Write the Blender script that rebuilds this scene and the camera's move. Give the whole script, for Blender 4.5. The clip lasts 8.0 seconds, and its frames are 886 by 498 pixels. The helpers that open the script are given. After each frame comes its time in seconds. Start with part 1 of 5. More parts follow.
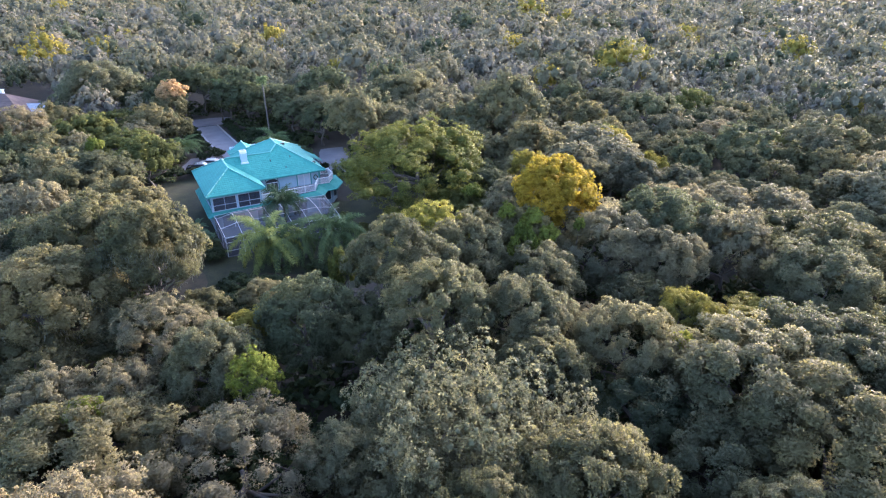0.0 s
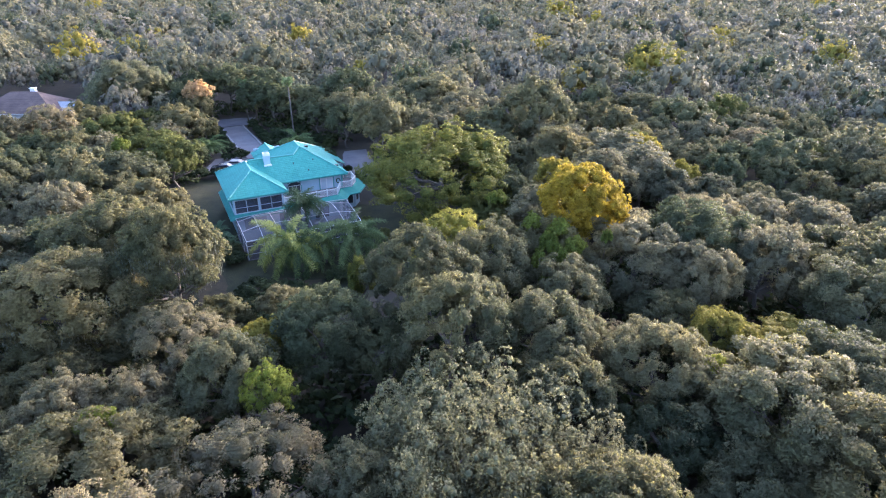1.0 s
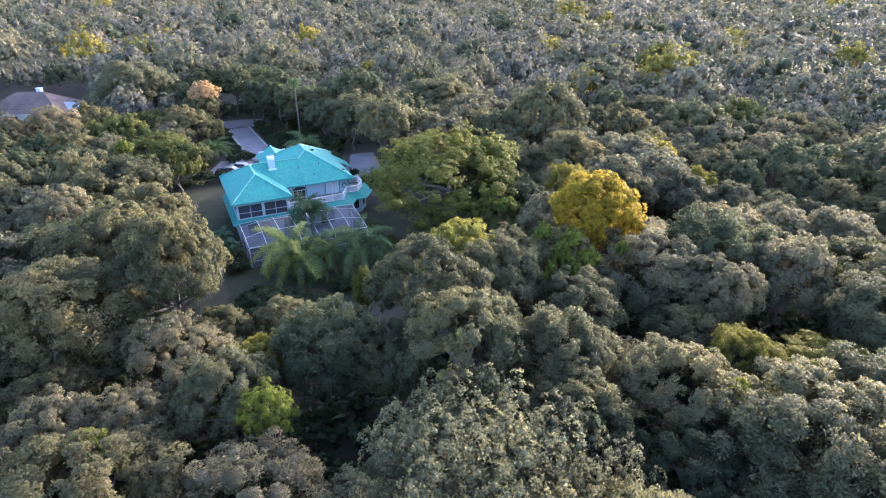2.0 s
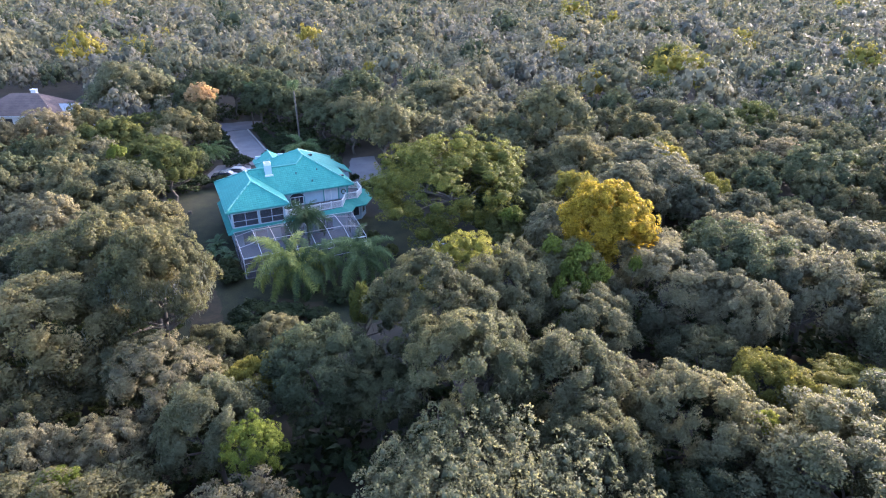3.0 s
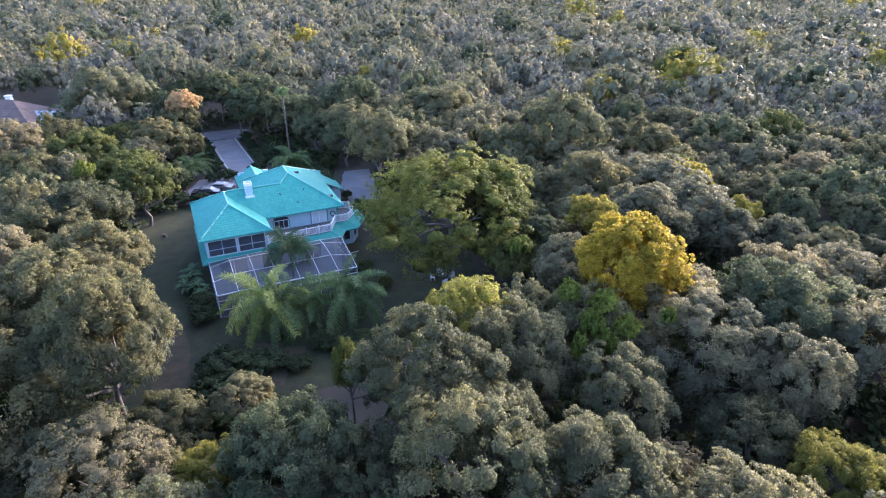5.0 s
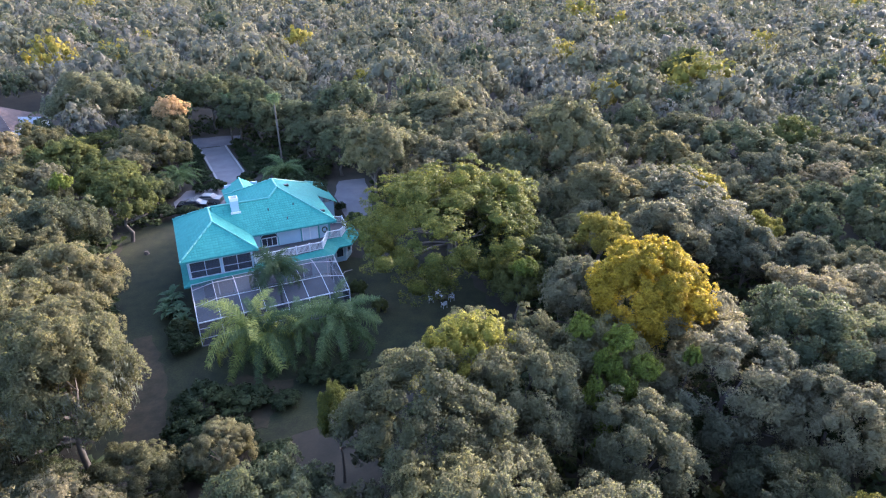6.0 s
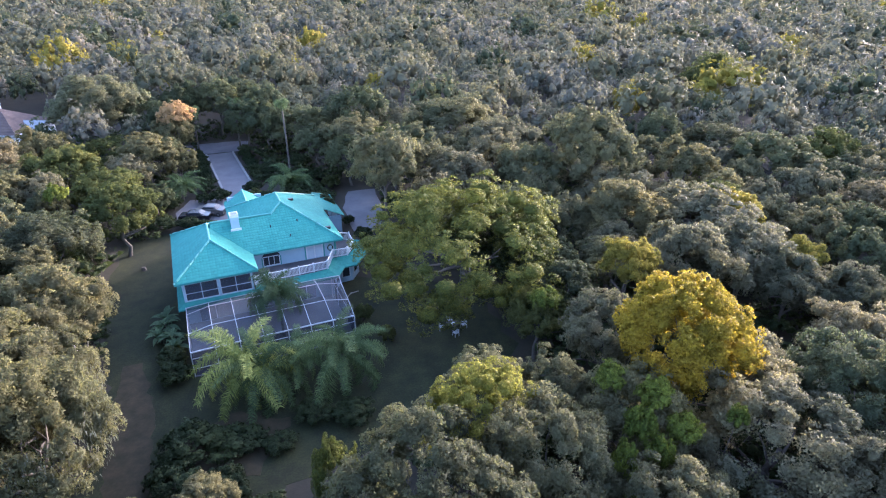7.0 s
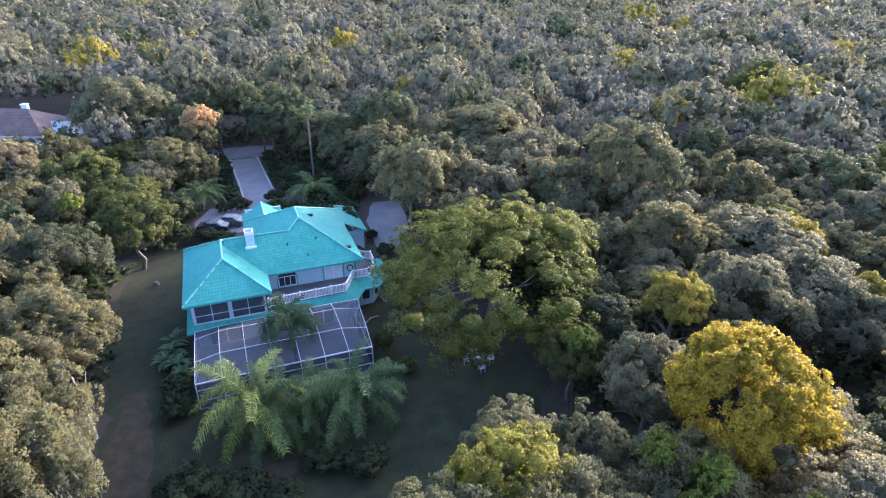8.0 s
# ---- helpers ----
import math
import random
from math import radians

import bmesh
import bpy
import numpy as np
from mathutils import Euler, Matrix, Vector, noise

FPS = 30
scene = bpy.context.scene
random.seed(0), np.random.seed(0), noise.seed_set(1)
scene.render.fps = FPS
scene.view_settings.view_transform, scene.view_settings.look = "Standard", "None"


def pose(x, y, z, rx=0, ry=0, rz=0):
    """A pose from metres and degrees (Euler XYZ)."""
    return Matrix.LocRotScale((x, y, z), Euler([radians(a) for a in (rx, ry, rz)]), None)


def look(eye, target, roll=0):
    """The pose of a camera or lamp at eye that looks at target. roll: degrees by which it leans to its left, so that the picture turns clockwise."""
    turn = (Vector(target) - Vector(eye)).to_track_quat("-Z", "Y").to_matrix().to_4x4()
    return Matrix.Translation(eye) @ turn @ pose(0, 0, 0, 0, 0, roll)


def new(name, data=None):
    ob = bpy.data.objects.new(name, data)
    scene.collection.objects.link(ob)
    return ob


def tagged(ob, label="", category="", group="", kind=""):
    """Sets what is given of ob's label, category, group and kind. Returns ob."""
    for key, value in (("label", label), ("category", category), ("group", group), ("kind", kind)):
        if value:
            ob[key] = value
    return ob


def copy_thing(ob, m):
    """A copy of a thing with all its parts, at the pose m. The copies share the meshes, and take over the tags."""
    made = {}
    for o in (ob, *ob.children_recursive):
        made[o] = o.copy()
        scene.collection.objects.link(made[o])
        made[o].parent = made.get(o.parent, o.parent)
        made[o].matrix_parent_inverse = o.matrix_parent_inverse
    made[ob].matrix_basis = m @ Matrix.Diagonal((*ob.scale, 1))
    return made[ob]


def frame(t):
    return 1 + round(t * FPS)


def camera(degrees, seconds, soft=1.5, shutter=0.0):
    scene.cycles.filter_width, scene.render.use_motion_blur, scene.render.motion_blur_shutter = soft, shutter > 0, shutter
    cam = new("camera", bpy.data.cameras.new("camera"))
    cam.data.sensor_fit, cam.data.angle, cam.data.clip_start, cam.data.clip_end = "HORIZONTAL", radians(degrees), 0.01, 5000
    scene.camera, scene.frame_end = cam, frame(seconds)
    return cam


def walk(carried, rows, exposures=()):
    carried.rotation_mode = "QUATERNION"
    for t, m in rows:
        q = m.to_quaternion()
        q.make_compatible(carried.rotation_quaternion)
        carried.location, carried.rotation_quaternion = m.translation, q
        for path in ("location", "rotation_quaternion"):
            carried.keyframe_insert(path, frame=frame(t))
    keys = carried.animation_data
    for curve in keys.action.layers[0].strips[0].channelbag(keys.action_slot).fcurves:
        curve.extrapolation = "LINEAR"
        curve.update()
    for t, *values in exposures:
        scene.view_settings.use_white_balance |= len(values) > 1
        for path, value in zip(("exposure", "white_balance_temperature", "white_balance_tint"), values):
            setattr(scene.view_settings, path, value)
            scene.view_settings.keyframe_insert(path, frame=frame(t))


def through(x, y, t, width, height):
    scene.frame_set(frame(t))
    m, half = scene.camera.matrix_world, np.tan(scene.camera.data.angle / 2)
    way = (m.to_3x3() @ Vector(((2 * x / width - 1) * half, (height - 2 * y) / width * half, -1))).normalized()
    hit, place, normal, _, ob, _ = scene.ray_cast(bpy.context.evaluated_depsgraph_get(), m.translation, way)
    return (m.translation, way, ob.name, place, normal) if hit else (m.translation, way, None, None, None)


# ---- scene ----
import itertools

cam = camera(74.5, 8.0, soft=1.15)
PATH = [
    (0, (-8.615, -73.046, 35.441), (-7.742, -71.486, 34.544), 0.2),
    (0.5, (-8.207, -72.27, 35.599), (-7.368, -70.691, 34.703), 0.3),
    (1, (-7.72, -71.452, 35.65), (-6.915, -69.856, 34.753), 0.3),
    (1.5, (-7.252, -70.477, 35.686), (-6.463, -68.874, 34.789), 0.3),
    (3, (-5.265, -66.19, 35.495), (-4.49, -64.58, 34.596), 0.4),
    (3.5, (-4.332, -64.403, 35.452), (-3.561, -62.793, 34.552), 0.3),
    (4, (-3.338, -62.468, 35.481), (-2.569, -60.858, 34.578), 0.3),
    (4.5, (-2.344, -60.381, 35.472), (-1.573, -58.772, 34.568), 0.4),
    (6, (0.98, -53.543, 35.415), (1.754, -51.936, 34.51), 0.3),
    (6.5, (2.126, -51.172, 35.498), (2.892, -49.562, 34.592), 0.3),
    (7, (3.305, -48.796, 35.554), (4.037, -47.171, 34.648), 0.4),
    (7.5, (4.416, -46.324, 35.617), (5.109, -44.681, 34.711), 0.4),
    (8, (5.543, -43.769, 35.738), (6.187, -42.108, 34.829), 0.5),
]
walk(cam, [(t, look(eye, target, roll)) for t, eye, target, roll in PATH], [(0, 3.64, 5700, 27), (8, 3.54, 5600, 27)])

# ---- world, sun ----
SUN_UP, SUN_ROUND = 15.0, 68.0            # degrees above the horizon, clockwise from +y
sun_way = Vector((math.sin(radians(SUN_ROUND)) * math.cos(radians(SUN_UP)),
                  math.cos(radians(SUN_ROUND)) * math.cos(radians(SUN_UP)), math.sin(radians(SUN_UP))))
world = bpy.data.worlds.new("world")
scene.world = world
world.use_nodes = True
wn = world.node_tree.nodes
sky = wn.new("ShaderNodeTexSky")
sky.sky_type, sky.sun_disc = "NISHITA", False
sky.sun_elevation, sky.sun_rotation = radians(SUN_UP), radians(SUN_ROUND)
sky.air_density, sky.dust_density, sky.ozone_density = 1.0, 2.0, 1.0
wn["Background"].inputs["Strength"].default_value = 0.15
world.node_tree.links.new(sky.outputs["Color"], wn["Background"].inputs["Color"])
sun = new("sun", bpy.data.lights.new("sun", "SUN"))
sun.data.energy, sun.data.angle, sun.data.color = 1.5, radians(6.0), (1.0, 0.87, 0.70)
sun.matrix_world = look(sun_way * 200, (0, 0, 0))


# ---- materials ----
def material(name, rough=0.7, metal=0.0, spec=0.4):
    m = bpy.data.materials.new(name)
    m.use_nodes = True
    b = m.node_tree.nodes["Principled BSDF"]
    b.inputs["Roughness"].default_value, b.inputs["Metallic"].default_value = rough, metal
    b.inputs["Specular IOR Level"].default_value = spec
    return m, m.node_tree.nodes, m.node_tree.links, b


def ramp(nodes, links, fac, stops):
    r = nodes.new("ShaderNodeValToRGB")
    while len(r.color_ramp.elements) < len(stops):
        r.color_ramp.elements.new(0.5)
    for e, (p, c) in zip(r.color_ramp.elements, stops):
        e.position, e.color = p, (*c, 1)
    links.new(fac, r.inputs["Fac"])
    return r.outputs["Color"]


def noise_tex(nodes, links, scale, detail=4, coord="Object", rough=0.6):
    c = nodes.new("ShaderNodeTexCoord")
    n = nodes.new("ShaderNodeTexNoise")
    n.inputs["Scale"].default_value, n.inputs["Detail"].default_value = scale, detail
    n.inputs["Roughness"].default_value = rough
    links.new(c.outputs[coord], n.inputs["Vector"])
    return n.outputs["Fac"]


def mixed(nodes, links, fac, a, b, blend="MIX"):
    x = nodes.new("ShaderNodeMix")
    x.data_type, x.blend_type = "RGBA", blend
    for sock, v in ((x.inputs[0], fac), (x.inputs[6], a), (x.inputs[7], b)):
        if isinstance(v, (int, float)):
            sock.default_value = v
        elif isinstance(v, tuple):
            sock.default_value = (*v, 1)
        else:
            links.new(v, sock)
    return x.outputs[2]


def surface(name, dark, light, scale=1.0, rough=0.8, bump=0.3, fine=40.0, spec=0.3, metal=0.0, stain=0.25):
    """Two-scale mottled surface: broad stains and fine grain, with relief."""
    m, n, l, b = material(name, rough, metal, spec)
    broad = ramp(n, l, noise_tex(n, l, scale), [(0.3, dark), (0.72, light)])
    grain = noise_tex(n, l, fine, 3)
    shade = ramp(n, l, grain, [(0.25, (1 - stain,) * 3), (0.75, (1.0, 1.0, 1.0))])
    l.new(mixed(n, l, 1.0, broad, shade, "MULTIPLY"), b.inputs["Base Color"])
    if bump:
        bp = n.new("ShaderNodeBump")
        bp.inputs["Strength"].default_value, bp.inputs["Distance"].default_value = bump, 0.02
        l.new(grain, bp.inputs["Height"])
        l.new(bp.outputs["Normal"], b.inputs["Normal"])
    return m


def leaf(name, dark, mid, light, through=0.32, rough=0.68, spec=0.11, grain=7.5, tone="", spread=1.0):
    """Foliage: sprig to sprig by island, tuft to tuft and crown to crown by place, light passing through."""
    m, n, l, b = material(name, rough, 0.0, spec)
    geo = n.new("ShaderNodeNewGeometry")
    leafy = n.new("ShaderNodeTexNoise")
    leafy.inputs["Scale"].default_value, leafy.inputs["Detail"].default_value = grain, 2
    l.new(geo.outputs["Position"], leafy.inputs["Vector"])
    vary = n.new("ShaderNodeMix")
    vary.inputs[0].default_value = 0.6
    l.new(geo.outputs["Random Per Island"], vary.inputs[2])
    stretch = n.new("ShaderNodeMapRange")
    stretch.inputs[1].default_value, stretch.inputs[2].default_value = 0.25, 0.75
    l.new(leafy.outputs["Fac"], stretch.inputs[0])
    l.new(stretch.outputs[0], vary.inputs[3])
    dark, light = (tuple(m + (v - m) * spread for v, m in zip(c, mid)) for c in (dark, light))
    col = ramp(n, l, vary.outputs[0], [(0.0, dark), (0.5, mid), (1.0, light)])
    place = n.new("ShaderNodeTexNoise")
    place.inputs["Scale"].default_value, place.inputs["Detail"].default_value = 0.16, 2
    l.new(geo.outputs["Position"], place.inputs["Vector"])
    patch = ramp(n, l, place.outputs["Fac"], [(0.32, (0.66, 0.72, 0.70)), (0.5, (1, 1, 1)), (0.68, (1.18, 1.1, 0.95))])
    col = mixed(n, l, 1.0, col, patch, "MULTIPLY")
    if tone:
        each = n.new("ShaderNodeAttribute")
        each.attribute_name = tone
        source = each.outputs["Fac"]
    else:
        source = n.new("ShaderNodeObjectInfo").outputs["Random"]
    lows, highs = ((0.76, 0.8, 0.79), (1.1, 1.07, 1.02)) if tone else ((0.62, 0.67, 0.65), (1.18, 1.14, 1.07))
    col = mixed(n, l, 1.0, col, ramp(n, l, source, [(0.0, lows), (0.3, (0.88, 0.92, 0.88)), (0.65, (1.05, 1.04, 1.0)), (1.0, highs)]), "MULTIPLY")
    l.new(col, b.inputs["Base Color"])
    t = n.new("ShaderNodeBsdfTranslucent")
    l.new(mixed(n, l, 1.0, col, (1.6, 1.6, 1.3), "MULTIPLY"), t.inputs["Color"])
    mx = n.new("ShaderNodeMixShader")
    mx.inputs[0].default_value = through
    l.new(b.outputs[0], mx.inputs[1])
    l.new(t.outputs[0], mx.inputs[2])
    l.new(mx.outputs[0], n["Material Output"].inputs["Surface"])
    return m


FOLIAGE = {
    "grey": ((0.064, 0.067, 0.043), (0.116, 0.119, 0.079), (0.185, 0.183, 0.13)),
    "silver": ((0.078, 0.078, 0.058), (0.13, 0.129, 0.098), (0.185, 0.182, 0.143)),
    "olive": ((0.066, 0.067, 0.038), (0.122, 0.12, 0.07), (0.19, 0.184, 0.112)),
    "dark": ((0.036, 0.044, 0.026), (0.062, 0.075, 0.042), (0.1, 0.115, 0.062)),
    "green": ((0.038, 0.045, 0.017), (0.073, 0.084, 0.03), (0.13, 0.142, 0.047)),
    "yellowish": ((0.08, 0.074, 0.018), (0.18, 0.16, 0.034), (0.31, 0.27, 0.052)),
    "citron": ((0.055, 0.062, 0.014), (0.125, 0.13, 0.028), (0.24, 0.235, 0.046)),
    "gold": ((0.1, 0.08, 0.014), (0.3, 0.22, 0.026), (0.52, 0.4, 0.04)),
    "big": ((0.024, 0.034, 0.011), (0.072, 0.085, 0.02), (0.2, 0.195, 0.035)),
    "rust": ((0.11, 0.078, 0.04), (0.23, 0.165, 0.09), (0.34, 0.25, 0.15)),
    "tan": ((0.065, 0.06, 0.037), (0.116, 0.106, 0.066), (0.175, 0.162, 0.104)),
    "pale": ((0.064, 0.068, 0.04), (0.115, 0.118, 0.072), (0.175, 0.175, 0.112)),
    "lime": ((0.055, 0.072, 0.014), (0.125, 0.15, 0.026), (0.25, 0.275, 0.046)),
    "tall": ((0.07, 0.071, 0.041), (0.128, 0.129, 0.077), (0.2, 0.198, 0.122)),
}
# far leaves greyer and bluer: distance haze is put into their colour
HAZED_FAR_FOLIAGE = {k: tuple((c[0] * 0.86, c[1] * 0.83, c[2] * 0.92) for c in v) for k, v in FOLIAGE.items()}
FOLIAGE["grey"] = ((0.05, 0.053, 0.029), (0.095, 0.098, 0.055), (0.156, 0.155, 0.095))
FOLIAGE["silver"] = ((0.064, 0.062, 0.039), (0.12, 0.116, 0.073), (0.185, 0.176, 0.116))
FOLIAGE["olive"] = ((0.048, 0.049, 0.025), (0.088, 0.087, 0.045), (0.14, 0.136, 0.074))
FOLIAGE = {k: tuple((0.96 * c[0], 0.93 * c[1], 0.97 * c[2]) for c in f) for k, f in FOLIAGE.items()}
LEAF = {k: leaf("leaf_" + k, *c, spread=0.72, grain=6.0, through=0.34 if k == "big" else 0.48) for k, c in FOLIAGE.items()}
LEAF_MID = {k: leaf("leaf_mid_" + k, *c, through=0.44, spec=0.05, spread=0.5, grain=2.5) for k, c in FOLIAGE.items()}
LEAF_FAR = {k: leaf("leaf_far_" + k, *HAZED_FAR_FOLIAGE[k], through=0.34, spec=0.02, spread=0.12, grain=1.2, tone="tone") for k in ("grey", "silver", "olive", "dark", "yellowish")}
palm_leaf = leaf("palm_leaf", (0.03, 0.05, 0.022), (0.065, 0.095, 0.042), (0.13, 0.165, 0.07))
palm_bright = leaf("palm_bright", (0.07, 0.09, 0.026), (0.15, 0.175, 0.052), (0.3, 0.31, 0.095))
palm_dark = leaf("palm_dark", (0.02, 0.038, 0.018), (0.042, 0.068, 0.033), (0.08, 0.11, 0.052))
vine_leaf = leaf("vine_leaf", (0.036, 0.05, 0.01), (0.08, 0.1, 0.018), (0.165, 0.19, 0.032))
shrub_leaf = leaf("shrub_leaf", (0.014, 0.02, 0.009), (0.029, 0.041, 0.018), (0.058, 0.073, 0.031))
broad_leaf = leaf("broad_leaf", (0.032, 0.055, 0.03), (0.065, 0.1, 0.055), (0.12, 0.165, 0.095))
moss_mat = leaf("grey_moss", (0.06, 0.063, 0.048), (0.1, 0.104, 0.082), (0.16, 0.16, 0.13), through=0.4)
bark = surface("bark", (0.045, 0.038, 0.03), (0.12, 0.105, 0.088), 2.0, 0.95, 0.8, 14)
forest_floor = surface("forest_floor", (0.017, 0.016, 0.011), (0.04, 0.034, 0.022), 0.25, 0.95, 0.8, 5)
# near-black greens: the trees' shade is partly put into the lawn's colour
lawn_mat = surface("shade_darkened_lawn", (0.01, 0.013, 0.004), (0.032, 0.038, 0.01), 0.5, 0.95, 0.9, 6, stain=0.7)
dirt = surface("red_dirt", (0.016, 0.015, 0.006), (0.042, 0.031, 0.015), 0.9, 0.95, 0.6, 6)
concrete = surface("concrete", (0.085, 0.084, 0.09), (0.125, 0.122, 0.128), 0.35, 0.85, 0.2, 20, stain=0.15)
asphalt = surface("asphalt", (0.07, 0.07, 0.08), (0.12, 0.12, 0.13), 0.3, 0.9, 0.3, 30)
kerb_mat = surface("kerb_concrete", (0.16, 0.155, 0.15), (0.25, 0.24, 0.23), 1.5, 0.85, 0.2, 25)
wall_paint = surface("pale_blue_stucco", (0.22, 0.31, 0.355), (0.26, 0.355, 0.405), 0.8, 0.75, 0.3, 60, stain=0.08)
teal_paint = surface("teal_paint", (0.028, 0.172, 0.152), (0.038, 0.2, 0.178), 0.7, 0.5, 0.1, 30, stain=0.08)
white_paint = surface("white_paint", (0.4, 0.415, 0.43), (0.48, 0.49, 0.5), 1.5, 0.45, 0.1, 40, stain=0.06)
white_metal = surface("white_aluminium", (0.33, 0.335, 0.345), (0.41, 0.415, 0.42), 1.5, 0.35, 0.0, 40, stain=0.05, spec=0.5)
deck_mat = surface("deck_boards", (0.05, 0.05, 0.055), (0.085, 0.082, 0.088), 0.6, 0.8, 0.3, 20)
dark_metal = surface("dark_metal", (0.02, 0.02, 0.022), (0.04, 0.04, 0.042), 2.0, 0.5, 0.1, 30, metal=0.3)
brown_shingle = surface("brown_shingle", (0.06, 0.043, 0.038), (0.11, 0.078, 0.066), 0.5, 0.9, 0.4, 10)
silver_paint = surface("silver_car_paint", (0.09, 0.087, 0.085), (0.12, 0.117, 0.114), 1.0, 0.3, 0.0, 30, metal=0.5, stain=0.03)
black_paint = surface("black_car_paint", (0.012, 0.012, 0.014), (0.02, 0.02, 0.022), 1.0, 0.25, 0.0, 30, stain=0.05, spec=0.6)
rubber = surface("rubber", (0.02, 0.02, 0.02), (0.035, 0.035, 0.035), 3, 0.9, 0.1, 30)
wreath_mat = surface("dark_green_twigs", (0.02, 0.035, 0.02), (0.05, 0.07, 0.04), 8, 0.9, 0.5, 60)


def roof_tile_material():
    """Teal glazed barrel tiles: fine ribs down the slope and course-to-course weathering."""
    m, n, l, b = material("teal_roof_tile", 0.8, 0.0, 0.12)
    broad = ramp(n, l, noise_tex(n, l, 0.45, 5), [(0.3, (0.023, 0.15, 0.126)), (0.7, (0.033, 0.174, 0.147))])
    geo = n.new("ShaderNodeNewGeometry")
    each = ramp(n, l, geo.outputs["Random Per Island"], [(0.0, (0.86, 0.88, 0.9)), (0.5, (0.97, 0.97, 0.97)), (1.0, (1.1, 1.06, 1.04))])
    speck = ramp(n, l, noise_tex(n, l, 6.0, 5), [(0.30, (0.7, 0.72, 0.7)), (0.42, (1.0, 1.0, 1.0))])
    l.new(mixed(n, l, 1.0, mixed(n, l, 1.0, broad, each, "MULTIPLY"), speck, "MULTIPLY"), b.inputs["Base Color"])
    return m


tile_mat = roof_tile_material()


def glass_material(name, tint=(0.02, 0.023, 0.028)):
    m, n, l, b = material(name, 0.06, 0.0, 0.35)
    l.new(ramp(n, l, noise_tex(n, l, 0.7), [(0.3, tint), (0.7, tuple(1.3 * v for v in tint))]), b.inputs["Base Color"])
    return m


dark_glass = glass_material("dark_glass")
curtain_glass = glass_material("curtained_glass", (0.3, 0.34, 0.37))


def screen_material(name, colour, open_part):
    """Insect screen: fine mesh, part of the light goes through."""
    m, n, l, b = material(name, 0.6, 0.0, 0.2)
    l.new(ramp(n, l, noise_tex(n, l, 0.5, 3), [(0.3, colour), (0.7, tuple(1.25 * v for v in colour))]), b.inputs["Base Color"])
    t = n.new("ShaderNodeBsdfTransparent")
    mx = n.new("ShaderNodeMixShader")
    mx.inputs[0].default_value = open_part
    l.new(b.outputs[0], mx.inputs[1])
    l.new(t.outputs[0], mx.inputs[2])
    l.new(mx.outputs[0], n["Material Output"].inputs["Surface"])
    return m


roof_screen = screen_material("cage_screen", (0.036, 0.043, 0.053), 0.4)
wall_screen = screen_material("dark_screen", (0.035, 0.042, 0.055), 0.3)


# ---- mesh helpers ----
def mesh_object(name, verts, faces, mat, parent=None, label="", smooth=False):
    me = bpy.data.meshes.new(name)
    me.from_pydata([tuple(v) for v in verts], [], faces)
    me.materials.append(mat)
    if smooth:
        me.shade_smooth()
    ob = new(name, me)
    ob.parent = parent
    if label:
        tagged(ob, label)
    return ob


def part(name, bm, mat, parent=None, label="", smooth=False):
    me = bpy.data.meshes.new(name)
    bm.normal_update()
    bm.to_mesh(me)
    bm.free()
    me.materials.append(mat)
    if smooth:
        me.shade_smooth()
    ob = new(name, me)
    ob.parent = parent
    if label:
        tagged(ob, label)
    return ob


def again(ob, m, parent=None):
    """The same piece once more, on the same mesh."""
    o = new(ob.name.split(".")[0], ob.data)
    o.parent = parent
    o.matrix_basis = m
    return o


def thing(name, label, category, at=(0, 0, 0), turn=0.0, group="", kind=""):
    e = new(name)
    e.matrix_basis = pose(*at, 0, 0, turn)
    return tagged(e, label, category, group, kind)


def add_box(bm, x0, x1, y0, y1, z0, z1, bevel=0.0):
    r = bmesh.ops.create_cube(bm, size=1.0, matrix=Matrix.LocRotScale(
        ((x0 + x1) / 2, (y0 + y1) / 2, (z0 + z1) / 2), None, (abs(x1 - x0), abs(y1 - y0), abs(z1 - z0))))
    if bevel:
        edges = list({e for v in r["verts"] for e in v.link_edges})
        bmesh.ops.bevel(bm, geom=edges, offset=bevel, segments=1, affect="EDGES")


def box(*a, bevel=0.0):
    bm = bmesh.new()
    add_box(bm, *a, bevel=bevel)
    return bm


def add_bar(bm, a, b, w, h=None):
    """A square bar from a to b."""
    a, b = Vector(a), Vector(b)
    m = look(a, b) @ Matrix.Translation((0, 0, -(b - a).length / 2))
    bmesh.ops.create_cube(bm, size=1.0, matrix=m @ Matrix.Diagonal((w, h or w, (b - a).length, 1)))


def bar(a, b, w, h=None):
    bm = bmesh.new()
    add_bar(bm, a, b, w, h)
    return bm


def add_prism(bm, outline, z0, z1):
    lo = [bm.verts.new((x, y, z0)) for x, y in outline]
    hi = [bm.verts.new((x, y, z1)) for x, y in outline]
    bm.faces.new(hi)
    bm.faces.new(lo[::-1])
    for i in range(len(lo)):
        j = (i + 1) % len(lo)
        bm.faces.new((lo[i], lo[j], hi[j], hi[i]))


def prism(outline, z0, z1):
    bm = bmesh.new()
    add_prism(bm, outline, z0, z1)
    return bm


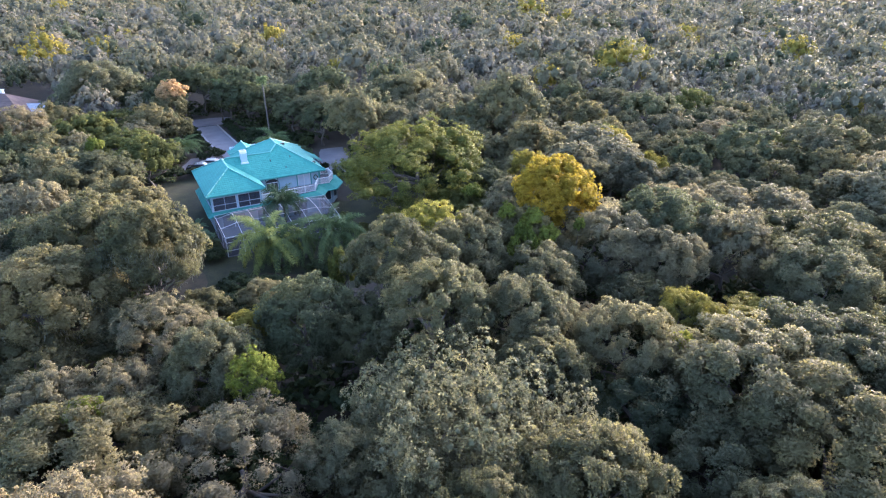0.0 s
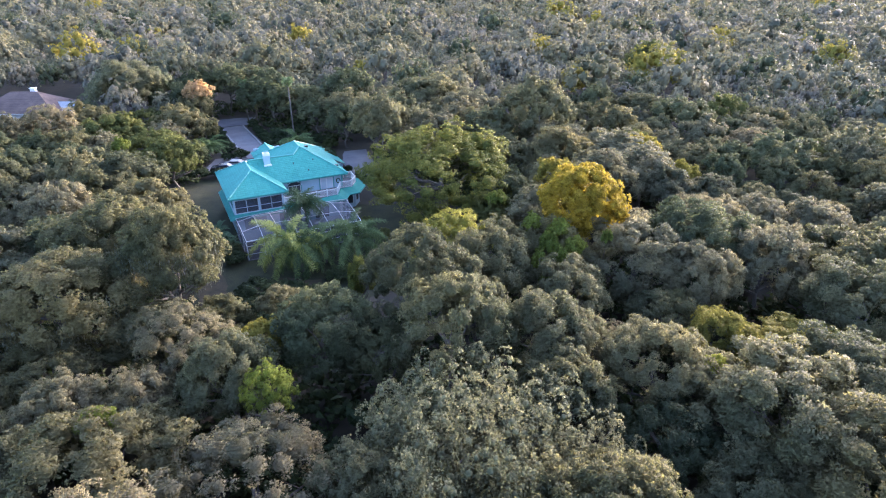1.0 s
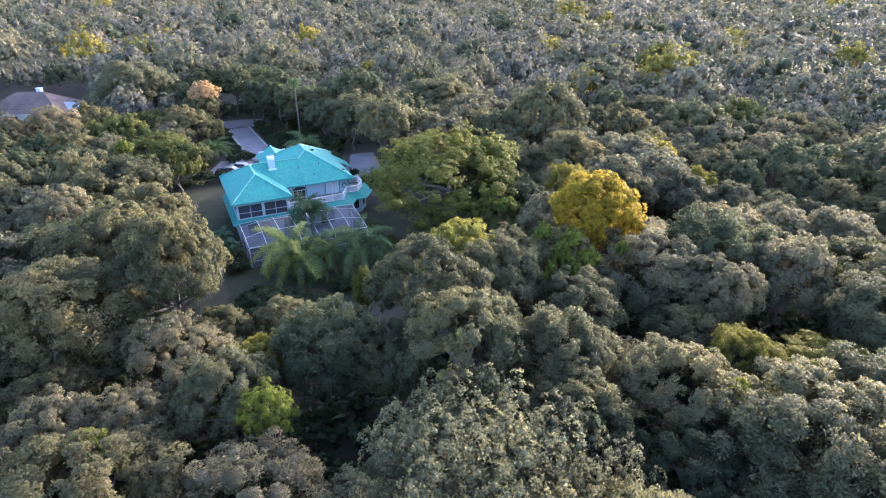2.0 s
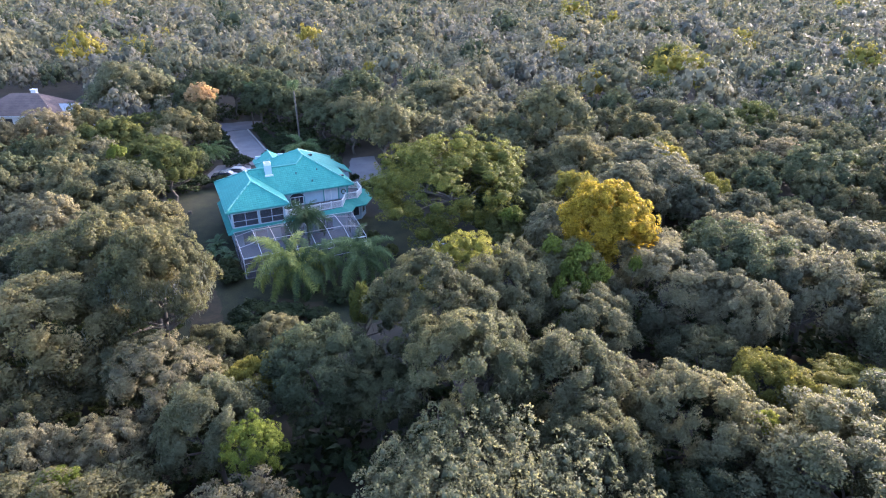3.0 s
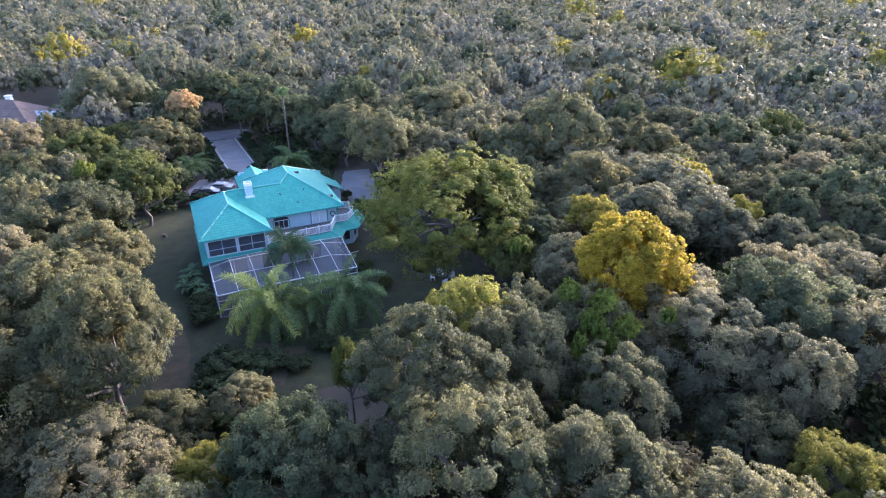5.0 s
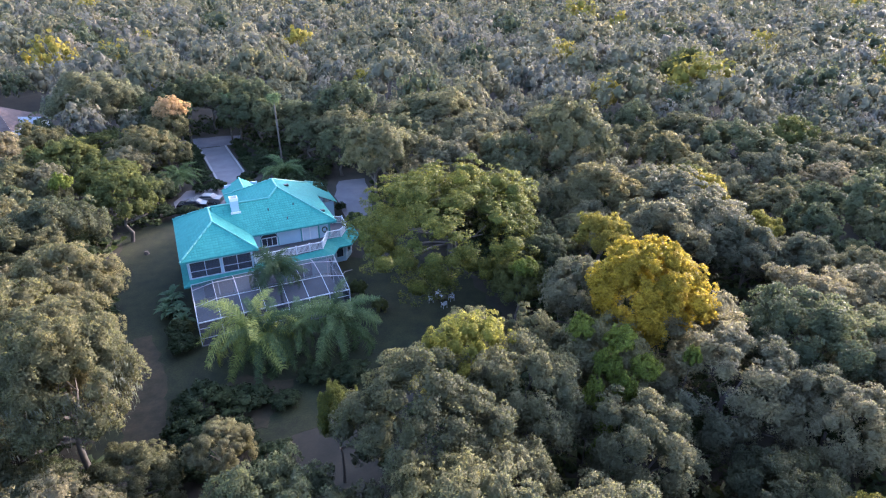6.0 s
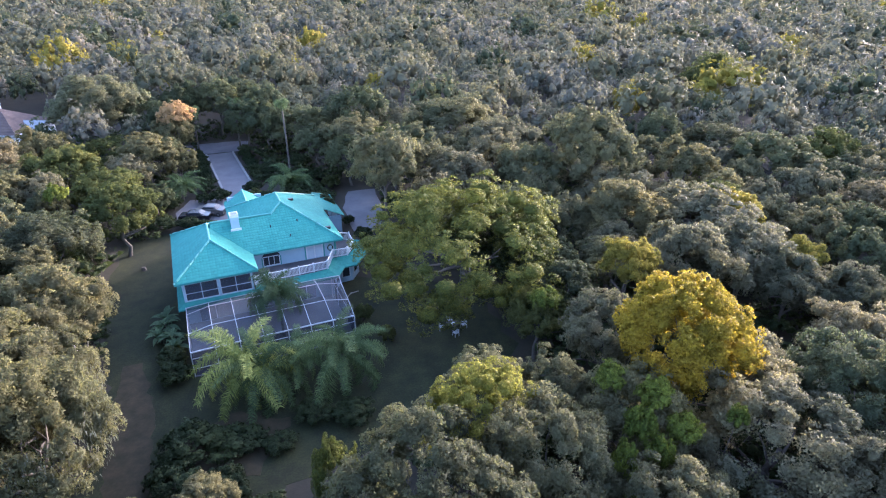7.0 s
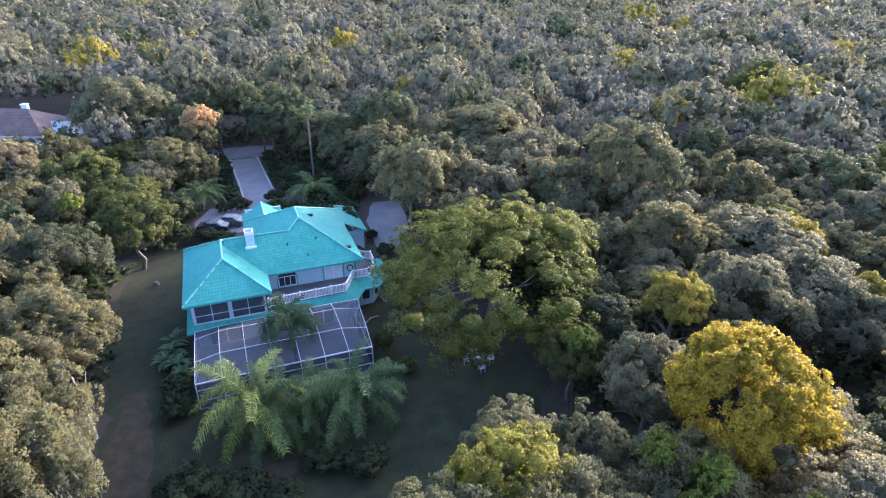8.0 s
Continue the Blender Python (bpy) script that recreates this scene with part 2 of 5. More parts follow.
def add_tube(bm, points, radii, sides=7):
    rings = []
    for i, p in enumerate(points):
        p = Vector(p)
        ahead = (Vector(points[min(i + 1, len(points) - 1)]) - Vector(points[max(i - 1, 0)])).normalized()
        side = ahead.orthogonal().normalized()
        up = ahead.cross(side)
        rings.append([bm.verts.new(p + radii[i] * (math.cos(a) * side + math.sin(a) * up))
                      for a in (k * math.tau / sides for k in range(sides))])
    for r, s in zip(rings, rings[1:]):
        for k in range(sides):
            bm.faces.new((r[k], r[(k + 1) % sides], s[(k + 1) % sides], s[k]))
    bm.faces.new(rings[-1])


# ---- ground ----
def ground_sheet():
    """One sheet to the horizon, finer in the middle, gently uneven under the woods."""
    cuts = [-2500, -900, -400] + [-200 + 10 * i for i in range(71)] + [900, 2500]
    verts, faces, n = [], [], len(cuts)
    for y in cuts:
        for x in cuts:
            verts.append((x, y, 0.0))
    for j in range(n - 1):
        for i in range(n - 1):
            faces.append((j * n + i, j * n + i + 1, j * n + n + i + 1, j * n + n + i))
    return tagged(mesh_object("ground", verts, faces, forest_floor), "dark brown forest floor covered in leaf litter", "ground", kind="structure")


ground_sheet()


def blob(points, wobble=0.5, step=1.5, seed=1):
    """An outline through corner points with a wavering edge."""
    rnd, out = random.Random(seed), []
    for (x0, y0), (x1, y1) in zip(points, points[1:] + points[:1]):
        k = max(1, int(math.hypot(x1 - x0, y1 - y0) / step))
        for i in range(k):
            out.append((x0 + (x1 - x0) * i / k + rnd.uniform(-wobble, wobble), y0 + (y1 - y0) * i / k + rnd.uniform(-wobble, wobble)))
    return out


LAWN = [(-9.5, -14), (-3, -17), (6, -16), (14, -15), (24, -14), (30, -8), (31, 2), (27, 9), (19, 12), (17, 30), (-1, 35), (-7, 33), (-9, 14), (-7.5, 2)]
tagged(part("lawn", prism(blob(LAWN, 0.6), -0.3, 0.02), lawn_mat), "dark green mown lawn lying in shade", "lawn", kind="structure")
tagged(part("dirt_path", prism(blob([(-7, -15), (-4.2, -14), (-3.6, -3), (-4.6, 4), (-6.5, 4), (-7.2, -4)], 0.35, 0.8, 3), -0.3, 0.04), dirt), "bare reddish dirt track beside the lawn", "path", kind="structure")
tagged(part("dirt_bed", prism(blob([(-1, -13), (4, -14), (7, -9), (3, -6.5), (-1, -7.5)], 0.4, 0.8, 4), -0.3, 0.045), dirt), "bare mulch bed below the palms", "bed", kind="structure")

# driveway with its kerbs and the paved court
drive = thing("driveway", "pale grey concrete driveway between low white kerbs", "driveway", kind="structure")
for i, (y0, y1) in enumerate([(44, 49), (49, 54), (54, 59), (59, 64), (64, 70.2)]):
    x0, x1 = 7.6 - (y0 - 44) * 0.055, 7.6 - (y1 - 44) * 0.055
    part("slab", prism([(x0, y0 + 0.02), (x0 + 4.6, y0 + 0.02), (x1 + 4.6, y1), (x1, y1)], -0.2, 0.07), concrete, drive)
part("kerb", bar((7.1, 49, 0.12), (6.05, 70, 0.12), 0.35, 0.25), kerb_mat, drive, "white painted kerb")
part("kerb", bar((12.2, 46, 0.12), (11.0, 70, 0.12), 0.35, 0.25), kerb_mat, drive, "white painted kerb")
tagged(part("road", prism(blob([(3, 71), (6, 70.8), (12, 70.8), (14.5, 71.5), (15, 77), (12, 78), (4, 78), (1, 77)], 0.25, 1.5, 5), -0.2, 0.05), asphalt), "dull grey asphalt lane between the trees", "road", kind="structure")
court = thing("court", "grey paved court beside the house", "paving", kind="structure")
part("slab", prism(blob([(22.5, 24), (26.5, 24.5), (29, 31), (30.5, 40), (26, 40.5), (23.5, 34)], 0.15, 2, 6), -0.2, 0.06), concrete, court)
part("slab", prism(blob([(0.2, 37), (7, 36), (7.5, 43.9), (6, 46), (1.8, 46.5), (-0.5, 42)], 0.15, 2, 7), -0.2, 0.06), concrete, court)


# ---- the teal-roofed house ----
PITCH, EAVE = 0.585, 5.6
house = thing("house", "two-storey pale blue house under a teal tiled hip roof", "house")


def clipped(poly, point, normal):
    """The side of a flat polygon that the normal points to."""
    out = []
    for a, b in zip(poly, poly[1:] + poly[:1]):
        da, db = (a - point).dot(normal), (b - point).dot(normal)
        if da >= 0:
            out.append(a)
        if da * db < 0:
            out.append(a + (b - a) * (da / (da - db)))
    return out


def tiled_facet(bm, corners, course=0.36, wide=0.3, lift=0.022):
    """Courses of barrel tiles on one slope: each tile a shallow arch whose lower end laps the next course."""
    pts = [Vector(p) for p in corners]
    n = (pts[1] - pts[0]).cross(pts[2] - pts[0]).normalized()
    if n.z < 0:
        n = -n
    up = (Vector((0, 0, 1)) - n * n.z).normalized()
    along = up.cross(n)
    low = min(pts, key=lambda p: p.dot(up))
    top = max((p - low).dot(up) for p in pts)
    d = 0.0
    while d < top:
        strip = clipped(clipped(pts, low + up * d, up), low + up * (d + course), -up)
        if len(strip) > 2:
            span = [(p - low).dot(along) for p in strip]
            a = math.floor(min(span) / wide) * wide
            while a < max(span):
                t = strip
                t = clipped(t, low + along * a, along) if a > min(span) else t
                t = clipped(t, low + along * (a + wide), -along) if len(t) > 2 else t
                if len(t) > 2:
                    mid = sum(((p - low).dot(along) for p in t)) / len(t)
                    vs = []
                    for p in t:
                        s = (p - low).dot(up) - d
                        arch = lift * 0.55 * (1 - min(1.0, abs(2 * ((p - low).dot(along) - a) / wide - 1)))
                        vs.append(bm.verts.new(p + n * (lift * (1 - s / course) + arch)))
                    c = sum((p for p in t), Vector()) / len(t)
                    s = (c - low).dot(up) - d
                    cv = bm.verts.new(c + n * (lift * (1 - s / course) + lift * 0.7))
                    for i in range(len(vs)):
                        bm.faces.new((vs[i], vs[(i + 1) % len(vs)], cv))
                    lows = [v for v, p in zip(vs, t) if (p - low).dot(up) - d < 0.02]
                    if len(lows) == 2:
                        f1, f2 = (bm.verts.new(v.co - n * (lift + 0.03)) for v in lows)
                        bm.faces.new((lows[0], lows[1], f2, f1))
                a += wide
        d += course


def facets_of_hip(x0, x1, y0, y1, z, gable_back=False):
    """The slopes and the hip and ridge lines of a hip roof."""
    w, d = x1 - x0, y1 - y0
    h = min(w, d) / 2
    zt = z + h * PITCH
    A, B, C, D = (x0, y0, z), (x1, y0, z), (x1, y1, z), (x0, y1, z)
    if w < d:
        p, q = (x0 + h, y0 + h, zt), (x0 + h, y1 - (0 if gable_back else h), zt)
        fs = [[A, B, p], [B, C, q, p], [D, A, p, q]] + ([] if gable_back else [[C, D, q]])
        lines = [(A, p), (B, p), (p, q)] + ([] if gable_back else [(C, q), (D, q)])
    else:
        p, q = (x0 + h, y0 + h, zt), (x1 - h, y0 + h, zt)
        fs = [[A, B, q, p], [B, C, q], [C, D, p, q], [D, A, p]]
        lines = [(A, p), (D, p), (p, q), (B, q), (C, q)]
    return fs, lines


def roof_part(fs, lines, parent, fascia=(), label=""):
    bm = bmesh.new()
    for f in fs:
        tiled_facet(bm, f)
        under = [bm.verts.new(Vector(p) - Vector((0, 0, 0.06))) for p in f]
        bm.faces.new(under)
    r = part("roof", bm, tile_mat, parent, label)
    for a, b in lines:
        a, b = Vector(a), Vector(b)
        k = max(1, round((b - a).length / 0.45))
        bm, pts, rad = bmesh.new(), [], []
        for i in range(k):
            pts += [a.lerp(b, i / k) + Vector((0, 0, 0.06)), a.lerp(b, (i + 0.96) / k) + Vector((0, 0, 0.075))]
            rad += [0.115, 0.1]
        add_tube(bm, pts, rad, 8)
        part("ridge_cap", bm, ridge_mat, r)
    for a, b in fascia:
        part("fascia", bar(Vector(a) - Vector((0, 0, 0.1)), Vector(b) - Vector((0, 0, 0.1)), 0.06, 0.2), teal_paint, r)
    return r


ridge_mat = surface("ridge_tile", (0.045, 0.2, 0.175), (0.065, 0.235, 0.205), 0.9, 0.5, 0.1, 30, stain=0.1)

fs, ls = facets_of_hip(-0.6, 7.6, 8.3, 21.0, EAVE)
roof_part(fs, ls, house, [((-0.6, 8.3, EAVE), (7.6, 8.3, EAVE)), ((-0.6, 8.3, EAVE), (-0.6, 21, EAVE)), ((7.6, 8.3, EAVE), (7.6, 12.1, EAVE))])
fs, ls = facets_of_hip(6.2, 17.8, 12.05, 26.8, EAVE)
ls[0] = ((10.55, 16.4, EAVE + 4.35 * PITCH), ls[0][1])
roof_part(fs, ls, house, [((7.6, 12.05, EAVE), (17.8, 12.05, EAVE)), ((17.8, 12.05, EAVE), (17.8, 26.8, EAVE))])
zr = EAVE + 4.45 * PITCH
roof_part([[(3.8, 12.05, EAVE), (6.2, 12.05, EAVE), (10.65, 16.5, zr), (3.8, 16.5, zr)],
           [(3.8, 16.5, zr), (12, 16.5, zr), (12, 20.8, EAVE), (3.8, 20.8, EAVE)]],
          [((3.8, 16.5, zr), (10.6, 16.5, zr))], house)
# entry gable at the back
roof_part([[(6.15, 22, EAVE), (6.15, 29, EAVE), (8.7, 29, EAVE + 1.45), (8.7, 22, EAVE + 1.45)],
           [(11.25, 22, EAVE), (11.25, 29, EAVE), (8.7, 29, EAVE + 1.45), (8.7, 22, EAVE + 1.45)]],
          [((8.7, 24.3, EAVE + 1.45), (8.7, 29, EAVE + 1.45))], house)
# low garage wing at the back
roof_part([[(18.2, 24.6, 4.5), (21.4, 25.0, 2.75), (21.4, 33.2, 2.75), (18.2, 30.6, 4.5)],
           [(18.2, 30.6, 4.5), (21.4, 33.2, 2.75), (9.0, 33.2, 2.75), (9.0, 30.6, 4.5)]],
          [((18.2, 30.6, 4.5), (21.4, 33.2, 2.75))], house, [((21.4, 25, 2.75), (21.4, 33.2, 2.75))])


def wall(outer, thick, z0, z1, holes=(), parent=house, mat=None, name="wall"):
    """A straight wall from one plan point to the other with openings (start, end, sill, head) cut through it."""
    (xa, ya), (xb, yb) = outer
    length = math.hypot(xb - xa, yb - ya)
    u, v = ((xb - xa) / length, (yb - ya) / length), (-(yb - ya) / length, (xb - xa) / length)
    ss = sorted({0.0, length, *(h[0] for h in holes), *(h[1] for h in holes)})
    zs = sorted({z0, z1, *(max(h[2], z0) for h in holes), *(min(h[3], z1) for h in holes)})
    bm, made = bmesh.new(), {}

    def corner(i, j, k):
        if (i, j, k) not in made:
            made[i, j, k] = bm.verts.new((xa + u[0] * ss[i] + v[0] * thick * k, ya + u[1] * ss[i] + v[1] * thick * k, zs[j]))
        return made[i, j, k]

    def solid(i, j):
        if not (0 <= i < len(ss) - 1 and 0 <= j < len(zs) - 1):
            return False
        s, z = (ss[i] + ss[i + 1]) / 2, (zs[j] + zs[j + 1]) / 2
        return not any(h[0] < s < h[1] and h[2] < z < h[3] for h in holes)
    for i in range(len(ss) - 1):
        for j in range(len(zs) - 1):
            if solid(i, j):
                bm.faces.new([corner(i, j, 0), corner(i + 1, j, 0), corner(i + 1, j + 1, 0), corner(i, j + 1, 0)])
                bm.faces.new([corner(i, j, 1), corner(i, j + 1, 1), corner(i + 1, j + 1, 1), corner(i + 1, j, 1)])
                for di, dj, e in ((-1, 0, ((i, j), (i, j + 1))), (1, 0, ((i + 1, j + 1), (i + 1, j))), (0, -1, ((i + 1, j), (i, j))), (0, 1, ((i, j + 1), (i + 1, j + 1)))):
                    if not solid(i + di, j + dj):
                        (a, b), (c, d) = e
                        bm.faces.new([corner(a, b, 0), corner(c, d, 0), corner(c, d, 1), corner(a, b, 1)])
    return part(name, bm, mat or wall_paint, parent)


# storeys: upper left wing (screened porch), upper main body, lower storey
wall(((0.0, 8.9), (7.0, 8.9)), 0.2, 2.7, 5.55, [(0.2, 3.46, 3.08, 5.1), (3.66, 6.86, 3.08, 5.1)])
wall(((7.0, 9.1), (7.0, 13.1)), 0.2, 2.7, 5.55)
wall(((0.0, 20.2), (0.0, 9.1)), 0.2, 2.7, 5.55, [(1.3, 3.8, 3.6, 5.0), (7.1, 11.0, 3.25, 5.0)])
wall(((7.0, 13.1), (17.1, 13.1)), 0.2, 2.7, 5.55, [(1.6, 3.6, 3.25, 5.15), (6.6, 8.6, 3.25, 5.2)])
wall(((17.1, 13.3), (17.1, 26.0)), 0.2, 0.0, 5.55, [(2.8, 4.4, 3.5, 5.0), (8.2, 9.4, 3.5, 5.0)])
wall(((17.1, 26.2), (11.0, 26.2)), 0.2, 0.0, 5.55)
wall(((11.0, 28.6), (6.6, 28.6)), 0.2, 0.0, 6.4)
wall(((11.0, 26.2), (11.0, 28.4)), 0.2, 0.0, 5.55)
wall(((6.6, 28.4), (6.6, 20.4)), 0.2, 0.0, 5.55, [(0.8, 2.0, 3.5, 5.0)])
wall(((6.6, 20.4), (0.0, 20.4)), 0.2, 0.0, 5.55)
wall(((0.0, 9.3), (16.0, 9.3)), 0.2, 0.0, 2.7, [(1.2, 4.4, 0.1, 2.2), (6.2, 9.4, 0.1, 2.2), (11.5, 13.6, 0.1, 2.2)])
wall(((0.0, 20.2), (0.0, 9.5)), 0.2, 0.0, 2.7, [(1.8, 3.3, 0.9, 2.1), (6.3, 7.8, 0.9, 2.1)])
wall(((21.0, 25.3), (21.0, 32.8)), 0.2, 0.0, 2.75, [(1.0, 5.4, 0.05, 2.2)])
wall(((17.1, 25.3), (20.8, 25.3)), 0.2, 0.0, 2.75)
part("soffit", box(-0.5, 7.5, 8.4, 20.9, 5.5, 5.54), white_paint, house)
part("soffit", box(7.55, 17.7, 12.2, 26.7, 5.49, 5.53), white_paint, house)
part("porch_floor", box(0.0, 7.0, 9.1, 13, 2.72, 2.8), deck_mat, house)
part("porch_back_wall", box(0.2, 7.0, 13.0, 13.1, 2.8, 5.5), wall_paint, house)


def screened_window(x0, x1, y, z0, z1, bars=1):
    w = part("window", box(x0 + 0.06, x1 - 0.06, y + 0.05, y + 0.07, z0 + 0.06, z1 - 0.06), wall_screen, house, "dark screened porch opening")
    bm = bmesh.new()
    for a in ((x0, x0 + 0.07, z0, z1), (x1 - 0.07, x1, z0, z1), (x0 + 0.07, x1 - 0.07, z0, z0 + 0.07), (x0 + 0.07, x1 - 0.07, z1 - 0.07, z1)):
        add_box(bm, a[0], a[1], y, y + 0.1, a[2], a[3])
    part("frame", bm, white_metal, w)
    for i in range(bars):
        xm = x0 + (x1 - x0) * (i + 1) / (bars + 1)
        part("mullion", box(xm - 0.03, xm + 0.03, y + 0.01, y + 0.09, z0 + 0.07, z1 - 0.07), white_metal, w)
    zm = z0 + (z1 - z0) * 0.42
    part("transom", box(x0 + 0.07, x1 - 0.07, y + 0.015, y + 0.085, zm - 0.025, zm + 0.025), white_metal, w)


screened_window(0.21, 3.45, 8.93, 3.09, 5.09)
screened_window(3.67, 6.85, 8.93, 3.09, 5.09)

# arched french door and the curtained double door on the deck
door = part("door", box(8.62, 10.58, 13.16, 13.2, 3.26, 5.14), dark_glass, house, "arched french door with dark glass")
for x0, x1 in ((8.64, 8.73), (9.27, 9.33), (9.87, 9.93), (10.47, 10.56)):
    part("stile", box(x0, x1, 13.1, 13.16, 3.27, 4.42), white_paint, door)
for z in (3.27, 4.4):
    part("rail", box(8.74, 10.46, 13.11, 13.155, z, z + 0.08), white_paint, door)
bm = bmesh.new()
arc = [(9.6 + 1.06 * math.cos(a), 13.09, 4.42 + 0.72 * math.sin(a)) for a in (math.pi * i / 12 for i in range(13))]
add_tube(bm, arc, [0.06] * 13, 6)
part("arch_trim", bm, wall_paint, door)
for s in (8.56, 10.64):
    part("jamb_trim", box(s - 0.06, s + 0.06, 13.03, 13.1, 3.25, 4.42), teal_paint, door)
door = part("door", box(13.62, 15.58, 13.17, 13.21, 3.26, 5.19), curtain_glass, house, "double glass door with pale curtains")
for x0, x1 in ((13.6, 13.72), (14.54, 14.66), (15.48, 15.6)):
    part("stile", box(x0, x1, 13.1, 13.17, 3.25, 5.2), white_paint, door)
for s in (13.5, 15.7):
    part("jamb_trim", box(s - 0.07, s + 0.07, 13.02, 13.1, 3.2, 5.3), teal_paint, door)
part("corner_trim", box(16.95, 17.15, 13.0, 13.1, 3.2, 5.5), teal_paint, house)
bm = bmesh.new()
ring = [(16.45 + 0.3 * math.cos(a), 13.04, 4.25 + 0.36 * math.sin(a)) for a in (math.tau * i / 14 for i in range(15))]
add_tube(bm, ring, [0.08] * 15, 6)
tagged(part("wreath", bm, wreath_mat), "dark round wreath hung on the pale wall", "wreath")

# lower-storey glazing in the shade of the cage, and the openings round the sides
for x0, x1 in ((1.2, 4.4), (6.2, 9.4), (11.5, 13.6)):
    w = part("window", box(x0 + 0.02, x1 - 0.02, 9.4, 9.44, 0.12, 2.18), dark_glass, house, "dark sliding glass door")
    part("frame", box((x0 + x1) / 2 - 0.04, (x0 + x1) / 2 + 0.04, 9.34, 9.4, 0.12, 2.18), white_metal, w)
for y0, y1, z0, z1 in ((9.2, 13.1, 3.25, 5.0), (16.4, 18.9, 3.6, 5.0), (12.4, 13.9, 0.9, 2.1), (16.9, 18.4, 0.9, 2.1)):
    part("window", box(0.08, 0.11, y0 + 0.02, y1 - 0.02, z0 + 0.02, z1 - 0.02), dark_glass, house)
for y0, y1 in ((16.1, 17.7), (21.5, 22.7)):
    part("window", box(16.98, 17.01, y0 + 0.02, y1 - 0.02, 3.52, 4.98), dark_glass, house)
part("garage_door", box(20.95, 20.99, 26.35, 30.65, 0.06, 2.18), white_paint, house)
part("window", box(6.45, 6.48, 26.42, 27.58, 3.52, 4.98), dark_glass, house)

# roof fittings: chimney, vents
ch = part("chimney", box(6.02, 6.91, 15.28, 16.22, 6.8, 8.95, bevel=0.02), wall_paint, house, "white rendered chimney with a dark plate for its open top")
for a in ((6.0, 6.93, 15.25, 15.34), (6.0, 6.93, 16.16, 16.25), (6.0, 6.09, 15.34, 16.16), (6.84, 6.93, 15.34, 16.16)):
    part("cap", box(*a, 8.96, 9.3), white_paint, ch)
# dark plate on the solid block imitates the shade inside an open flue
part("flue_shade_plate", box(6.11, 6.82, 15.36, 16.14, 8.955, 8.98), dark_metal, ch)
# white slab stands in for skylight on the chimney's front face
part("skylit_base_slab", box(5.9, 7.05, 15.12, 15.29, 7.2, 7.62), white_paint, ch)
for x, y in ((13.6, 20.2), (16.6, 14.0)):
    z = EAVE + PITCH * min(17.8 - x, y - 12.05)
    v = part("roof_vent", box(x - 0.3, x + 0.3, y - 0.2, y + 0.2, z, z + 0.28, bevel=0.03), dark_metal, house)
for x, y in ((10.2, 14.9), (12.1, 13.4), (13.3, 15.1), (4.8, 18.3)):
    bm = bmesh.new()
    z = EAVE + PITCH * (y - 12.05) if y < 17 else EAVE + 1.2
    add_tube(bm, [(x, y, z - 0.1), (x, y, z + 0.3)], [0.06, 0.06], 8)
    part("vent_pipe", bm, dark_metal, house)

# skirt roof over the lower storey and the balcony deck above it
DECK = [(7.2, 9.55), (15.3, 9.9), (16.5, 12.35), (18.3, 12.3), (19.5, 14.0), (19.6, 16.2), (17.3, 17.4)]
part("deck", prism([(7.2, 13.1)] + DECK[:4] + DECK[4:] + [(17.1, 17.4), (17.1, 13.1)], 2.95, 3.18), deck_mat, house, "dark boarded balcony deck")
SKIRT_OUT = [(-0.7, 20.5), (-0.7, 8.2), (7.2, 8.25), (16.2, 8.7), (17.4, 10.6), (19.1, 10.7), (20.9, 13.2), (21.0, 16.9), (17.9, 18.9)]
SKIRT_IN = [(0.0, 20.4), (0.0, 8.88), (7.2, 8.88), (15.3, 9.85), (16.5, 12.3), (18.35, 12.25), (19.55, 13.95), (19.65, 16.25), (17.3, 17.45)]
bm = bmesh.new()
for i in range(len(SKIRT_OUT) - 1):
    a, b, c, d = SKIRT_OUT[i], SKIRT_OUT[i + 1], SKIRT_IN[i + 1], SKIRT_IN[i]
    za, zc = 2.62, 3.04 if i < 2 else 3.2
    tiled_facet(bm, [(*a, za), (*b, za), (*c, zc), (*d, zc)])
    bm.faces.new([bm.verts.new((*p, z)) for p, z in ((a, za - 0.05), (b, za - 0.05), (c, zc - 0.08), (d, zc - 0.08))])
skirt = part("skirt_roof", bm, tile_mat, house, "teal tiled skirt roof round the lower storey")
for a, b in zip(SKIRT_OUT, SKIRT_OUT[1:]):
    part("fascia", bar((*a, 2.55), (*b, 2.55), 0.05, 0.18), teal_paint, skirt)
bm = bmesh.new()
bm.faces.new([bm.verts.new((x, y, 3.12)) for x, y in ((7.2, 8.9), (7.2, 9.55), (15.3, 9.88), (15.3, 9.84))])
part("skirt_fill", bm, teal_paint, skirt)
